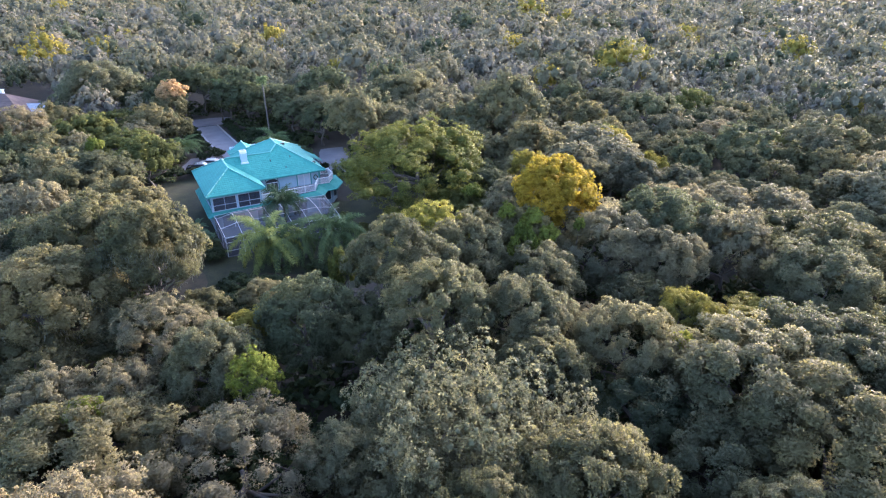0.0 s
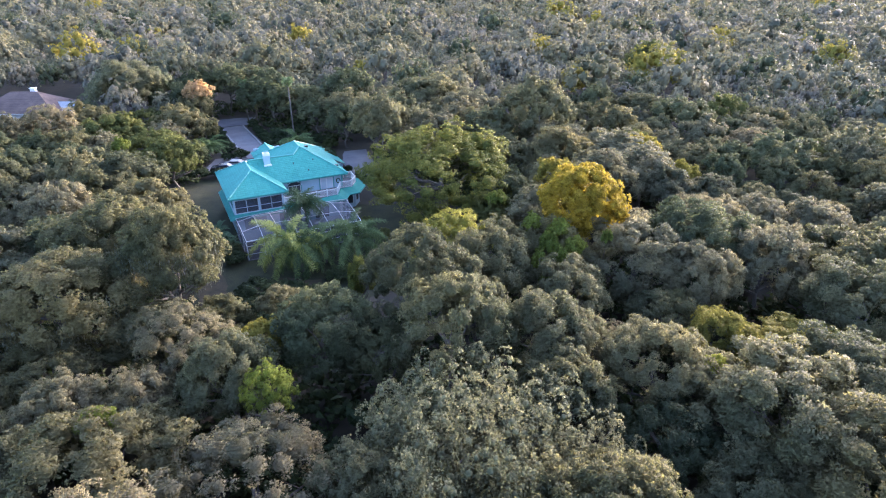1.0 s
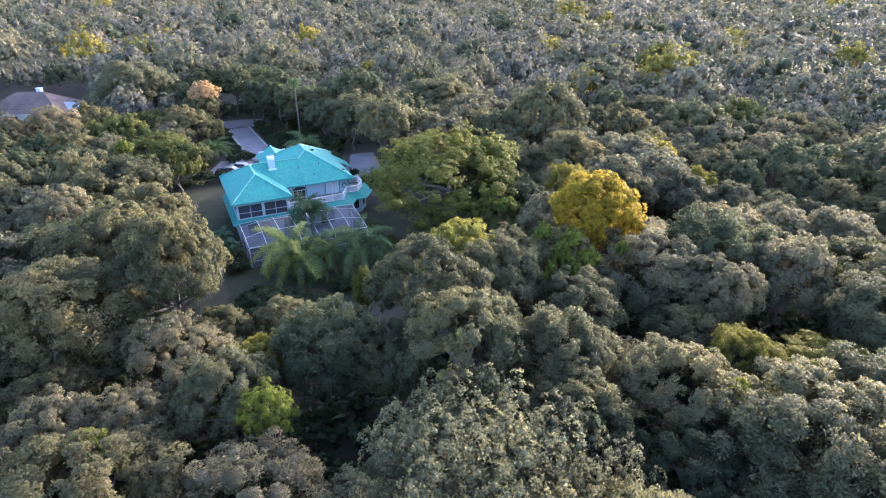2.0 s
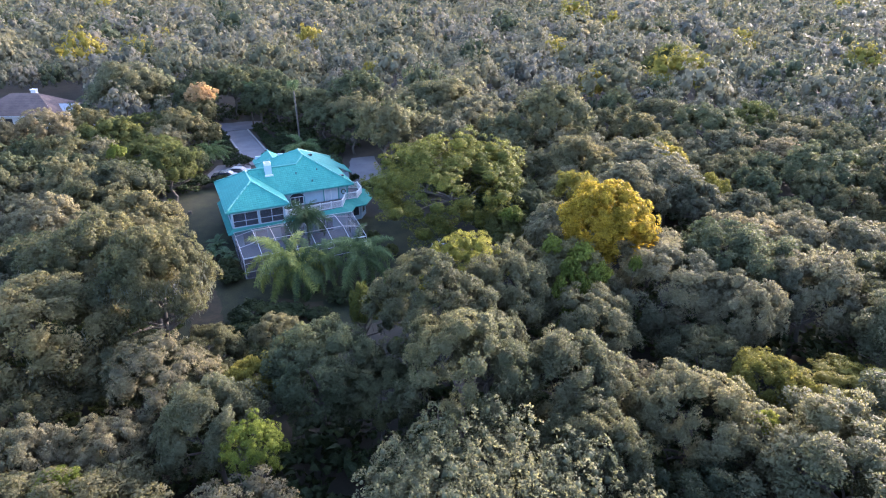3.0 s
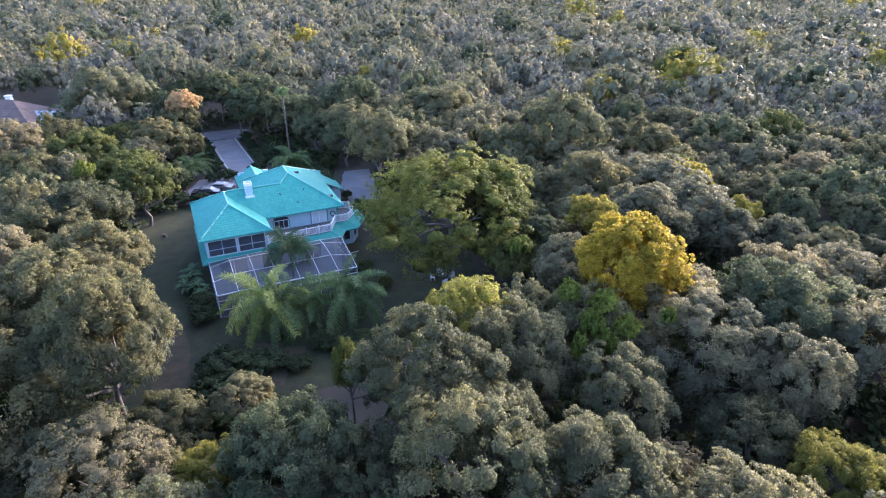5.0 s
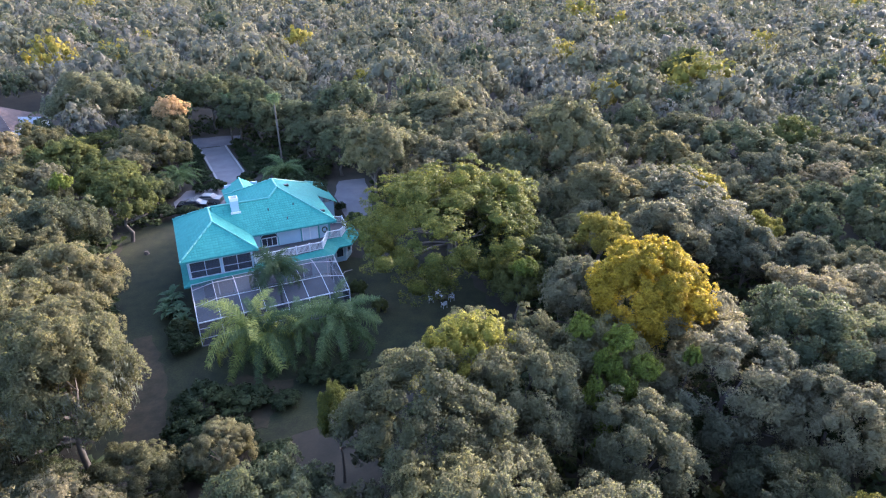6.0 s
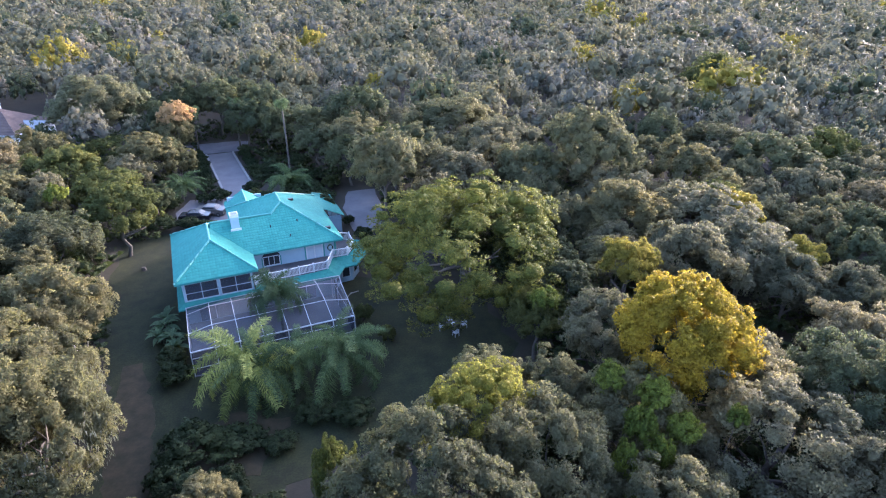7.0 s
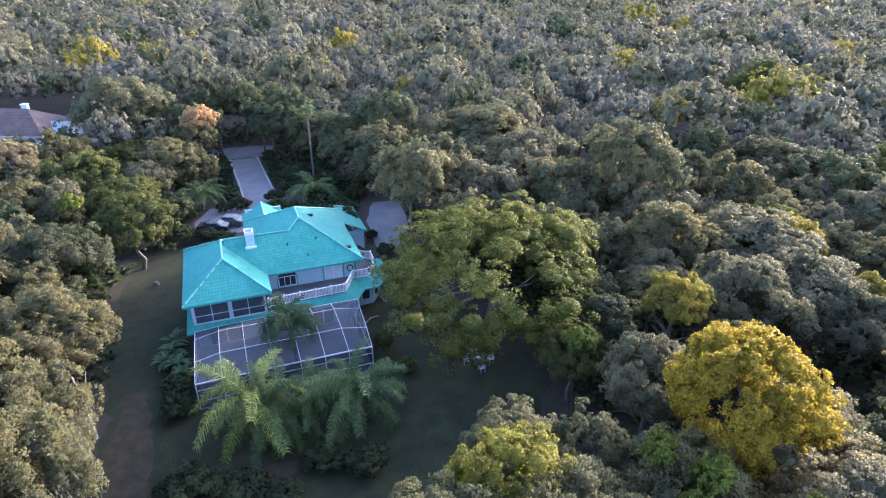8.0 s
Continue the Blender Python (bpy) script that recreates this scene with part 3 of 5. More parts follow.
# round corner bay below the balcony
BAY = [(16.0, 9.5), (17.0, 11.6), (18.6, 11.7), (19.9, 13.5), (20.0, 16.5), (17.3, 18.0)]
for (xa, ya), (xb, yb) in zip(BAY, BAY[1:]):
    ln = math.hypot(xb - xa, yb - ya)
    wall(((xa, ya), (xb, yb)), 0.18, 0.0, 2.65, [(ln * 0.2, ln * 0.8, 0.7, 2.15)])
    u = Vector(((xb - xa) / ln, (yb - ya) / ln, 0))
    p, q = Vector((xa, ya, 0)) + u * ln * 0.2, Vector((xa, ya, 0)) + u * ln * 0.8
    side = Vector((-u.y, u.x, 0)) * 0.08
    w = mesh_object("window", [p + side + Vector((0, 0, 0.7)), q + side + Vector((0, 0, 0.7)), q + side + Vector((0, 0, 2.15)), p + side + Vector((0, 0, 2.15))], [(0, 1, 2, 3)], dark_glass, house, "tall dark bay window")
    for e in (p, q):
        part("frame", bar(e - side * 0.2 + Vector((0, 0, 0.7)), e - side * 0.2 + Vector((0, 0, 2.15)), 0.09), white_paint, w)

# balcony railing: posts, rails, balusters
railing = part("railing", bar((7.2, 9.55, 4.18), (7.3, 9.55, 4.18), 0.08), white_paint, house, "white balustrade round the balcony")
post0 = part("post", box(-0.07, 0.07, -0.07, 0.07, 0, 1.16, bevel=0.015), white_paint, railing)
post0.matrix_basis = pose(7.28, 9.56, 3.18)
pick0 = part("baluster", box(-0.025, 0.025, -0.025, 0.025, 0, 0.84), white_paint, railing)
pick0.matrix_basis = pose(7.45, 9.56, 3.3)
for (xa, ya), (xb, yb) in zip(DECK, DECK[1:]):
    ln = math.hypot(xb - xa, yb - ya)
    part("top_rail", bar((xa, ya, 4.18), (xb, yb, 4.18), 0.1, 0.07), white_paint, railing)
    part("bottom_rail", bar((xa, ya, 3.3), (xb, yb, 3.3), 0.07, 0.06), white_paint, railing)
    bays = max(1, round(ln / 1.7))
    turn = math.degrees(math.atan2(yb - ya, xb - xa))
    for i in range(bays + 1):
        again(post0, pose(xa + (xb - xa) * i / bays, ya + (yb - ya) * i / bays, 3.18, 0, 0, turn), railing)
    picks = int(ln / 0.15)
    for i in range(1, picks):
        again(pick0, pose(xa + (xb - xa) * i / picks, ya + (yb - ya) * i / picks, 3.32, 0, 0, turn), railing)
for p in (3.0, 8.0):
    part("downpipe", bar((7.3 + p, 8.55, 0.0), (7.3 + p, 8.55, 2.6), 0.08), white_paint, house)

# ---- screened pool cage ----
cage = thing("pool_cage", "screened pool enclosure with white aluminium frame", "pool cage")
CX = [0.0, 2.2, 4.4, 6.6, 8.9, 11.1, 13.3, 15.5]
CY = [0.0, 3.1, 6.7, 8.2]


def cage_top(i, j):
    z = 2.75 + (0.6 if 0 < i < 7 and 0 < j < 3 else 0.0)
    if j in (0, 3) and 0 < i < 7:
        z = 2.75 + (0.05 if j == 0 else 0.12)
    if i in (0, 7) and 0 < j < 3:
        z = 2.85
    return (CX[i] + (0.7 * j / 3 if i == 7 else 0), CY[j] + (0.45 * CX[i] / 15.5 if j == 3 else 0), z)


for i in range(8):
    for j in range(3):
        part("beam", bar(cage_top(i, j), cage_top(i, j + 1), 0.045, 0.1), white_metal, cage)
for j in range(4):
    for i in range(7):
        part("purlin", bar(cage_top(i, j), cage_top(i + 1, j), 0.045 if j else 0.09, 0.07 if j else 0.11), white_metal, cage)
for i in range(7):
    for j in range(3):
        a, b, c, d = cage_top(i, j), cage_top(i + 1, j), cage_top(i + 1, j + 1), cage_top(i, j + 1)
        mesh_object("screen", [a, b, c, d], [(0, 1, 2), (0, 2, 3)], roof_screen, cage)
for i in range(8):
    part("post", bar((CX[i], 0, 0), (CX[i], 0, 2.7), 0.08), white_metal, cage)
for i in range(7):
    part("chair_rail", bar((CX[i], 0, 2.05), (CX[i + 1], 0, 2.05), 0.06), white_metal, cage)
    part("chair_rail", bar((CX[i], 0, 0.9), (CX[i + 1], 0, 0.9), 0.06), white_metal, cage)
    mesh_object("screen", [(CX[i], 0, 0.05), (CX[i + 1], 0, 0.05), (CX[i + 1], 0, 2.75), (CX[i], 0, 2.75)], [(0, 1, 2, 3)], wall_screen, cage)
for x in (0.0, 15.5):
    for y0, y1 in zip(CY, CY[1:]):
        mesh_object("screen", [(x, y0, 0.05), (x, y1, 0.05), (x, y1, 2.8), (x, y0, 2.8)], [(0, 1, 2, 3)], wall_screen, cage)
        part("chair_rail", bar((x, y0, 2.05), (x, y1, 2.05), 0.06), white_metal, cage)
    for y in CY[1:]:
        part("post", bar((x, y, 0), (x, y, 2.75), 0.08), white_metal, cage)
tagged(part("pool_deck", box(-0.1, 15.6, -0.1, 9.3, -0.2, 0.12), concrete), "pale concrete pool deck under the screen cage", "deck", kind="structure")

# ---- neighbour's house ----
near_house = thing("neighbour_house", "single-storey white house with brown shingle hip roof", "house", (-33.6, 98.4, 0), -24)
fs, ls = facets_of_hip(-9.5, 9.5, -6.5, 6.5, 2.8)
bm = bmesh.new()
for f in fs:
    tiled_facet(bm, f, 0.8, 1.6, 0.03)
part("roof", bm, brown_shingle, near_house)
for a in (((-9, -6), (9, -6)), ((9, -6), (9, 6)), ((9, 6), (-9, 6)), ((-9, 6), (-9, -6))):
    wall(a, 0.2, 0, 2.8, [(3, 4.5, 0.9, 2.1), (6.5, 8.5, 0.1, 2.1)], near_house, white_paint)
for x in (-5.25, -1.5):
    part("window", box(x - 0.72, x + 0.72, -5.9, -5.87, 0.92, 2.08), dark_glass, near_house)
part("fascia", box(-9.55, 9.55, -6.56, -6.5, 2.6, 2.8), white_paint, near_house)
part("fascia", box(9.5, 9.56, -6.5, 6.5, 2.6, 2.8), white_paint, near_house)
nc = part("chimney", box(0.4, 1.5, 1.7, 2.7, 5.0, 6.9, bevel=0.03), white_paint, near_house)
part("cap", box(0.3, 1.6, 1.6, 2.8, 6.9, 7.05), white_paint, nc)
gb = bmesh.new()
for f in ([(8.5, -3, 2.8), (12, -3, 2.8), (12, 0, 4.2), (6.9, 0, 4.2)], [(6.9, 0, 4.2), (12, 0, 4.2), (12, 3, 2.8), (8.5, 3, 2.8)]):
    tiled_facet(gb, f, 0.8, 1.6, 0.03)
part("roof", gb, surface("grey_shingle", (0.15, 0.17, 0.19), (0.24, 0.26, 0.28), 0.5, 0.9, 0.3, 10), near_house, "pale grey porch roof")
wall(((9.1, -2.6), (11.7, -2.6)), 0.2, 0, 2.75, [(0.7, 1.9, 0.9, 2.1)], near_house, white_paint)
wall(((11.7, -2.6), (11.7, 2.6)), 0.2, 0, 2.75, (), near_house, white_paint)
part("window", box(9.82, 10.98, -2.5, -2.47, 0.92, 2.08), dark_glass, near_house)
tagged(part("neighbour_drive", prism(blob([(-25, 84), (-19.5, 86.5), (-18.5, 95), (-22, 95)], 0.2, 2, 8), -0.2, 0.06), concrete), "pale concrete drive beside the neighbouring house", "driveway", kind="structure")


# ---- trees ----
GOLDEN = (1 + 5 ** 0.5) / 2
ICO_V = np.array([(-1, GOLDEN, 0), (1, GOLDEN, 0), (-1, -GOLDEN, 0), (1, -GOLDEN, 0), (0, -1, GOLDEN), (0, 1, GOLDEN),
                  (0, -1, -GOLDEN), (0, 1, -GOLDEN), (GOLDEN, 0, -1), (GOLDEN, 0, 1), (-GOLDEN, 0, -1), (-GOLDEN, 0, 1)]) / math.sqrt(1 + GOLDEN ** 2)
ICO_T = np.array([(i, j, k) for i, j, k in itertools.combinations(range(12), 3)
                  if max(np.linalg.norm(ICO_V[i] - ICO_V[j]), np.linalg.norm(ICO_V[j] - ICO_V[k]), np.linalg.norm(ICO_V[i] - ICO_V[k])) < 1.1])
ICO_T = np.array([t if np.dot(np.cross(ICO_V[t[1]] - ICO_V[t[0]], ICO_V[t[2]] - ICO_V[t[0]]), ICO_V[t[0]]) > 0 else t[::-1] for t in ICO_T])


def unit(v):
    return v / (np.linalg.norm(v, axis=-1, keepdims=True) + 1e-9)


def joined(*pieces):
    """Several (verts, tris, normals) as one."""
    vs, ts, ns, at = [], [], [], 0
    for v, t, nv in pieces:
        vs.append(v)
        ts.append(t + at)
        ns.append(nv)
        at += len(v)
    return np.concatenate(vs), np.concatenate(ts), np.concatenate(ns)


def core_arrays(rng, centres, radii, tall=1.0):
    """The dense twiggy insides of foliage clumps: uneven twenty-sided lumps."""
    n = len(centres)
    wob = 0.78 + 0.44 * rng.random((n, 12, 1))
    v = centres[:, None] + ICO_V[None] * radii[:, None, None] * wob * np.array([1, 1, tall])
    t = ICO_T[None] + np.arange(n)[:, None, None] * 12
    return v.reshape(-1, 3), t.reshape(-1, 3), np.tile(ICO_V, (n, 1))


def sprig_arrays(rng, centres, radii, weights, count, size, out_bias, width=0.8, rough=0.3, tall=1.0, dome=0.3, shell=0.3, lay=0.0):
    """Leaf sprigs round the outsides of foliage clumps, one triangle each, lit as the clump's round surface is."""
    pick = rng.choice(len(centres), count, p=weights / weights.sum())
    c, r = centres[pick], radii[pick][:, None]
    way = unit(unit(rng.normal(size=(count, 3))) + out_bias[pick])
    pos = c + way * r * (1.08 - shell + shell * rng.random((count, 1)) ** 0.6) * np.array([1, 1, tall])
    tan = unit(way * 0.55 * (1 - lay) + unit(np.cross(way, rng.normal(size=(count, 3)))) * lay + rng.normal(size=(count, 3)) * 0.6 * (1 - 0.6 * lay) + np.array([0, 0, 0.15]))
    bit = unit(np.cross(tan, rng.normal(size=(count, 3)) * (1 - 0.75 * lay) + way * lay))
    s = size * (0.5 + 1.0 * rng.random((count, 1)))
    base, tip = pos - tan * s * 0.5, pos + tan * s * 0.6
    verts = np.stack([base - bit * s * width * 0.5, tip, base * 0.6 + tip * 0.4 + bit * s * width * 0.7], 1).reshape(-1, 3)
    soft = unit(way * (1 - 0.5 * dome) + rng.normal(size=(count, 3)) * rough + out_bias[pick] * dome)
    tri = verts.reshape(-1, 3, 3)
    face = np.cross(tri[:, 1] - tri[:, 0], tri[:, 2] - tri[:, 0])
    away = (face * soft).sum(1) < 0
    tri[away] = tri[away][:, ::-1]
    return tri.reshape(-1, 3), np.arange(count * 3).reshape(-1, 3), np.repeat(soft, 3, axis=0)


def crown_arrays(seed, count, size, lobes=46, lobe=0.24, tufts=9, tuft=0.09, flat=0.8, low=-0.35, rough=0.2, dome=0.4, shell=0.6, uneven=0.5, core=0.56, spire=0.0, bare=0.38, lay=0.0):
    """A crown of radius 1 about the origin: boughs over an uneven dome, each a bunch of leaf tufts about a dense core."""
    rng = np.random.default_rng(seed)
    k = np.arange(lobes)
    z = low + (1 - low) * (k + 0.5) / lobes
    a = k * 2.39996 + rng.uniform(-0.35, 0.35, lobes)
    side = np.sqrt(np.maximum(0.0, 1 - z * z))
    d = unit(np.stack([side * np.cos(a), side * np.sin(a), z], 1) + rng.normal(size=(lobes, 3)) * 0.09)
    swell = np.array([1.0 + uneven * noise.noise(Vector(v) * 1.6 + Vector((seed * 7.1, 0, 0))) for v in d])[:, None]
    cen = d * (0.80 - 0.5 * lobe + 0.16 * rng.random((lobes, 1))) * swell * np.array([1, 1, flat])
    if spire:
        cen[:, 2] += spire * rng.random(lobes) * (d[:, 2] > 0.1)
    rad = lobe * (0.65 + 0.7 * rng.random(lobes))
    twig = unit(rng.normal(size=(lobes, tufts, 3)) + d[:, None] * 0.8 + np.array([0, 0, 0.45]))
    tc = (cen[:, None] + twig * rad[:, None, None] * (0.72 + 0.4 * rng.random((lobes, tufts, 1)))).reshape(-1, 3)
    tr = tuft * (0.6 + 0.8 * rng.random(len(tc)))
    out = unit(twig.reshape(-1, 3) + np.repeat(d, tufts, axis=0) * 0.5) * 0.8 + np.array([0, 0, 0.3])
    skin = int(count * bare)
    return joined(core_arrays(rng, cen, rad * core),
                  sprig_arrays(rng, cen, rad * core * 1.12, rad ** 2, skin, size * 1.15, d * 0.6 + np.array([0, 0, 0.3]), rough=rough, dome=dome, shell=0.22, lay=lay),
                  sprig_arrays(rng, tc, tr, tr ** 2, count - skin, size, out, rough=rough, dome=dome, shell=shell, lay=lay))


def spire_arrays(seed, count, size, columns):
    """A crown of upright pointed sprays standing together, radius 1 about the origin."""
    rng = np.random.default_rng(seed)
    cen, rad, out = [], [], []
    for i in range(columns):
        reach, a = 0.86 * math.sqrt((i + 0.3) / columns), i * 2.4 + rng.uniform(-0.3, 0.3)
        x, y = reach * math.cos(a), reach * math.sin(a)
        top = rng.uniform(0.7, 1.0) - 0.5 * reach ** 2
        for k in range(9):
            u = k / 8
            w = (0.23 * (1 - u) ** 0.7 + 0.03) * rng.uniform(0.8, 1.15)
            for b in range(5):
                b = b * 1.26 + rng.uniform(0, 1.2)
                off = np.array([math.cos(b), math.sin(b), 0.2]) * w * rng.uniform(0.6, 1.15)
                cen.append(np.array([x * (1 + 0.12 * u), y * (1 + 0.12 * u), -0.65 + (top + 0.65) * u]) + off)
                rad.append(w * rng.uniform(0.3, 0.5) + 0.012)
                out.append(off / w * 0.8 + np.array([x * 0.5, y * 0.5, 0.45]))
    cen, rad, out = np.array(cen), np.array(rad), np.array(out)
    return joined(core_arrays(rng, cen[::4], rad[::4] * 0.5, 1.6), sprig_arrays(rng, cen, rad, rad ** 1.6, count, size, out, width=0.7, rough=0.35, tall=1.5, dome=0.3, shell=0.35))


def moss_arrays(seed, count):
    """Hanging beards of moss below the outer boughs of a crown of radius 1."""
    rng = np.random.default_rng(seed)
    a, z = rng.uniform(0, math.tau, count), rng.uniform(-0.45, 0.45, count)
    reach = (0.8 + 0.2 * rng.random(count)) * np.sqrt(1 - z * z * 0.7)
    top = np.stack([reach * np.cos(a), reach * np.sin(a), z * 0.8], 1)
    long, wide, turn = 0.03 + 0.07 * rng.random(count), 0.003 + 0.005 * rng.random(count), rng.uniform(0, math.tau, count)
    side = np.stack([np.cos(turn), np.sin(turn), turn * 0], 1) * wide[:, None]
    foot = top - np.stack([long * 0, long * 0, long], 1) + rng.normal(size=(count, 3)) * 0.008
    v = np.stack([top - side, foot, top + side], 1).reshape(-1, 3)
    nv = np.repeat(unit(top + np.array([0, 0, 0.2])), 3, axis=0)
    return v, np.arange(count * 3).reshape(-1, 3), nv


def array_mesh(name, v, t, nv, mat):
    me = bpy.data.meshes.new(name)
    me.vertices.add(len(v))
    me.vertices.foreach_set("co", v.astype(np.float32).ravel())
    me.loops.add(len(t) * 3)
    me.loops.foreach_set("vertex_index", t.astype(np.int32).ravel())
    me.polygons.add(len(t))
    me.polygons.foreach_set("loop_start", np.arange(0, len(t) * 3, 3, dtype=np.int32))
    me.update(calc_edges=True)
    me.normals_split_custom_set_from_vertices(nv)
    me.materials.append(mat)
    return me


def trunk_mesh(seed):
    """Tapered trunk with forking limbs, height 1 to the crown's middle, limbs to radius 0.6."""
    rnd = random.Random(seed)
    bm = bmesh.new()
    bend = [(0.0, 0.0)] + [(rnd.uniform(-0.05, 0.05), rnd.uniform(-0.05, 0.05)) for _ in range(4)]
    pts = [(x, y, -0.03 + 0.24 * i) for i, (x, y) in enumerate(bend)]
    add_tube(bm, pts, [0.055, 0.042, 0.036, 0.03, 0.02], 8)
    for k in range(7):
        a, z0 = rnd.uniform(0, math.tau), rnd.uniform(0.45, 0.8)
        reach, rise = rnd.uniform(0.35, 0.62), rnd.uniform(0.08, 0.25)
        limb = [(reach * s * math.cos(a + 0.3 * s), reach * s * math.sin(a + 0.3 * s), z0 + rise * s ** 0.8) for s in (0, 0.35, 0.7, 1.0)]
        add_tube(bm, limb, [0.022, 0.017, 0.012, 0.005], 5)
        b = limb[2]
        add_tube(bm, [b, (b[0] + rnd.uniform(-0.15, 0.15), b[1] + rnd.uniform(-0.15, 0.15), b[2] + 0.2)], [0.009, 0.003], 4)
    me = bpy.data.meshes.new("trunk")
    bm.to_mesh(me)
    bm.free()
    me.materials.append(bark)
    me.shade_smooth()
    return me


TRUNKS = [trunk_mesh(s) for s in range(4)]
NEAR = [array_mesh("crown", *crown_arrays(s, 52000, 0.027, lobes=58, lobe=0.2, tufts=12, tuft=0.085, flat=0.82), LEAF["grey"]) for s in (1, 2, 3, 4, 5, 6)]
FINE = [array_mesh("crown", *crown_arrays(s, 32000, 0.032, lobes=54, lobe=0.21, tufts=10, tuft=0.085, flat=0.84), LEAF["grey"]) for s in (7, 8, 9, 10)]
OPEN = [array_mesh("crown", *crown_arrays(s, 36000, 0.022, lobes=46, lobe=0.2, tufts=10, tuft=0.075, flat=0.85, spire=0.2, core=0.5), LEAF["grey"]) for s in (11, 12)]
SPIRE = [array_mesh("crown", *spire_arrays(21, 130000, 0.0175, 46), LEAF["tall"]), array_mesh("crown", *spire_arrays(22, 60000, 0.023, 22), LEAF["tall"])]
BROAD = [array_mesh("crown", *crown_arrays(31, 110000, 0.016, lobes=120, lobe=0.18, tufts=11, tuft=0.05, flat=0.76, low=-0.6, uneven=0.6, core=0.46, spire=0.1, bare=0.5), LEAF["big"])]
LEAFY = [array_mesh("crown", *crown_arrays(45, 46000, 0.031, lobes=84, lobe=0.19, tufts=10, tuft=0.065, flat=0.95, low=-0.6, rough=0.42, shell=0.6, core=0.62, uneven=0.14, bare=0.45), LEAF["gold"])]
MID = [array_mesh("crown", *crown_arrays(s, 13000, 0.048, lobes=44, lobe=0.22, tufts=7, tuft=0.095, flat=0.88, rough=0.12, dome=0.55, lay=0.5), LEAF["grey"]) for s in (51, 52, 53, 54, 55)]
MOSS = [array_mesh("hanging_moss", *moss_arrays(s, 2600), moss_mat) for s in (101, 102)]

TREE_WORDS = {
    "grey": "grey-green live oak hung with moss", "silver": "silvery grey oak lit on top by low sun",
    "olive": "olive-green oak with a rounded leafy crown", "dark": "dark green understorey tree in deep shade",
    "green": "fresh green tree wrapped in climbing vines", "yellowish": "tree turning yellow-olive in autumn",
    "citron": "yellow-green leafy tree at the lawn edge", "gold": "golden yellow autumn tree with a full crown", "big": "broad spreading yellow-green oak beside the lawn",
    "rust": "tree with a rust-orange autumn top", "tan": "thin tan-grey tree, half bare of leaves",
    "pale": "tall pale green tree above its neighbours", "lime": "small bright lime-green tree",
    "tall": "tall sage-green oak with upright pointed sprays"}
KEPT = []          # plan of the trees: x, y, radius


def tree(look_of, x, y, mid, r, shapes=None, turn=None, tall=None, mossy=False):
    """One tree: mid is the height of the crown's middle, r its radius."""
    k = len(KEPT)
    rnd = random.Random(k * 31 + 7)
    KEPT.append((x, y, r))
    if shapes is None:
        far = math.hypot(x - 2, y + 52)
        plain = NEAR if far < 46 else FINE if far < 74 or r > 6.4 else MID
        shapes = {"big": BROAD, "gold": LEAFY, "tall": SPIRE, "tan": OPEN}.get(look_of, plain + OPEN[:1] if far < 46 else plain)
    e = thing("tree", TREE_WORDS[look_of], "tree", (x, y, 0), turn if turn is not None else rnd.uniform(0, 360), "woodland trees")
    tr = new("trunk", TRUNKS[k % 4])
    tr.parent = e
    tr.matrix_basis = Matrix.Diagonal((r * 1.0 + 1.0, r * 1.0 + 1.0, mid, 1))
    cr = new("crown", shapes[k % len(shapes)])
    cr.parent = e
    cr.matrix_basis = Matrix.Translation((0, 0, mid)) @ Matrix.Diagonal((r, r, tall or min(r, 0.62 * mid) * rnd.uniform(0.95, 1.15), 1))
    cr.material_slots[0].link = "OBJECT"
    cr.material_slots[0].material = (LEAF_MID if shapes is MID else LEAF)[look_of]
    if mossy:
        hang = new("hanging_moss", MOSS[k % 2])
        hang.parent = e
        hang.matrix_basis = cr.matrix_basis.copy()
    return e


# the trees that stand out, by kind
tree("big", 28.8, 2.4, 6.8, 10.4, turn=20, tall=7.6)
tree("gold", 33.4, -24.2, 11.0, 4.7, tall=4.5)
tree("yellowish", 88.4, 46.3, 8.0, 3.2, tall=4.5)
tree("tall", 7.0, -46.8, 6.8, 7.4, SPIRE[:1], tall=6.0)
tree("tall", 12.6, -51.2, 5.8, 4.2, SPIRE[1:], tall=4.6)
tree("pale", -10.9, 77.0, 9.4, 7.8, NEAR, tall=6.2)
tree("rust", 2.0, 63.4, 9.6, 2.9, tall=2.6)
tree("olive", 1.2, 62.6, 6.6, 3.6)
tree("lime", -4.1, -37.2, 7.9, 2.0, OPEN)
tree("lime", -14.9, -35.0, 7.5, 1.4, OPEN)
tree("dark", 20.1, -51.4, 5.0, 3.7)
tree("dark", 1.6, -30.6, 7.0, 4.3)
tree("dark", 85.7, 9.8, 7.0, 5.9)
tree("dark", 24.6, 61.5, 6.0, 6.5)
tree("dark", 14.3, 69.3, 6.0, 4.0)
tree("grey", 27.6, -26.6, 7.0, 4.2)
tree("green", 30.6, -10.2, 5.2, 3.0)
# added tree: blocks the low sun that streaks the lawn through this gap
tree("dark", 36.8, -3.4, 5.2, 3.2)
tree("green", -6.3, 29.3, 6.0, 4.6)
tree("green", -14.1, 48.7, 6.0, 4.8)
tree("green", 123.7, 57.7, 9.0, 6.9)
tree("dark", -1.5, 58.5, 5.0, 3.6)
tree("olive", 1.4, 53.5, 4.2, 2.8)
tree("green", -8.5, 39.5, 5.6, 4.4)
tree("dark", -2.5, 39.0, 3.6, 2.6)
tree("dark", 17.5, 65.0, 6.6, 4.6)
tree("dark", 24.0, 52.0, 5.2, 4.2)
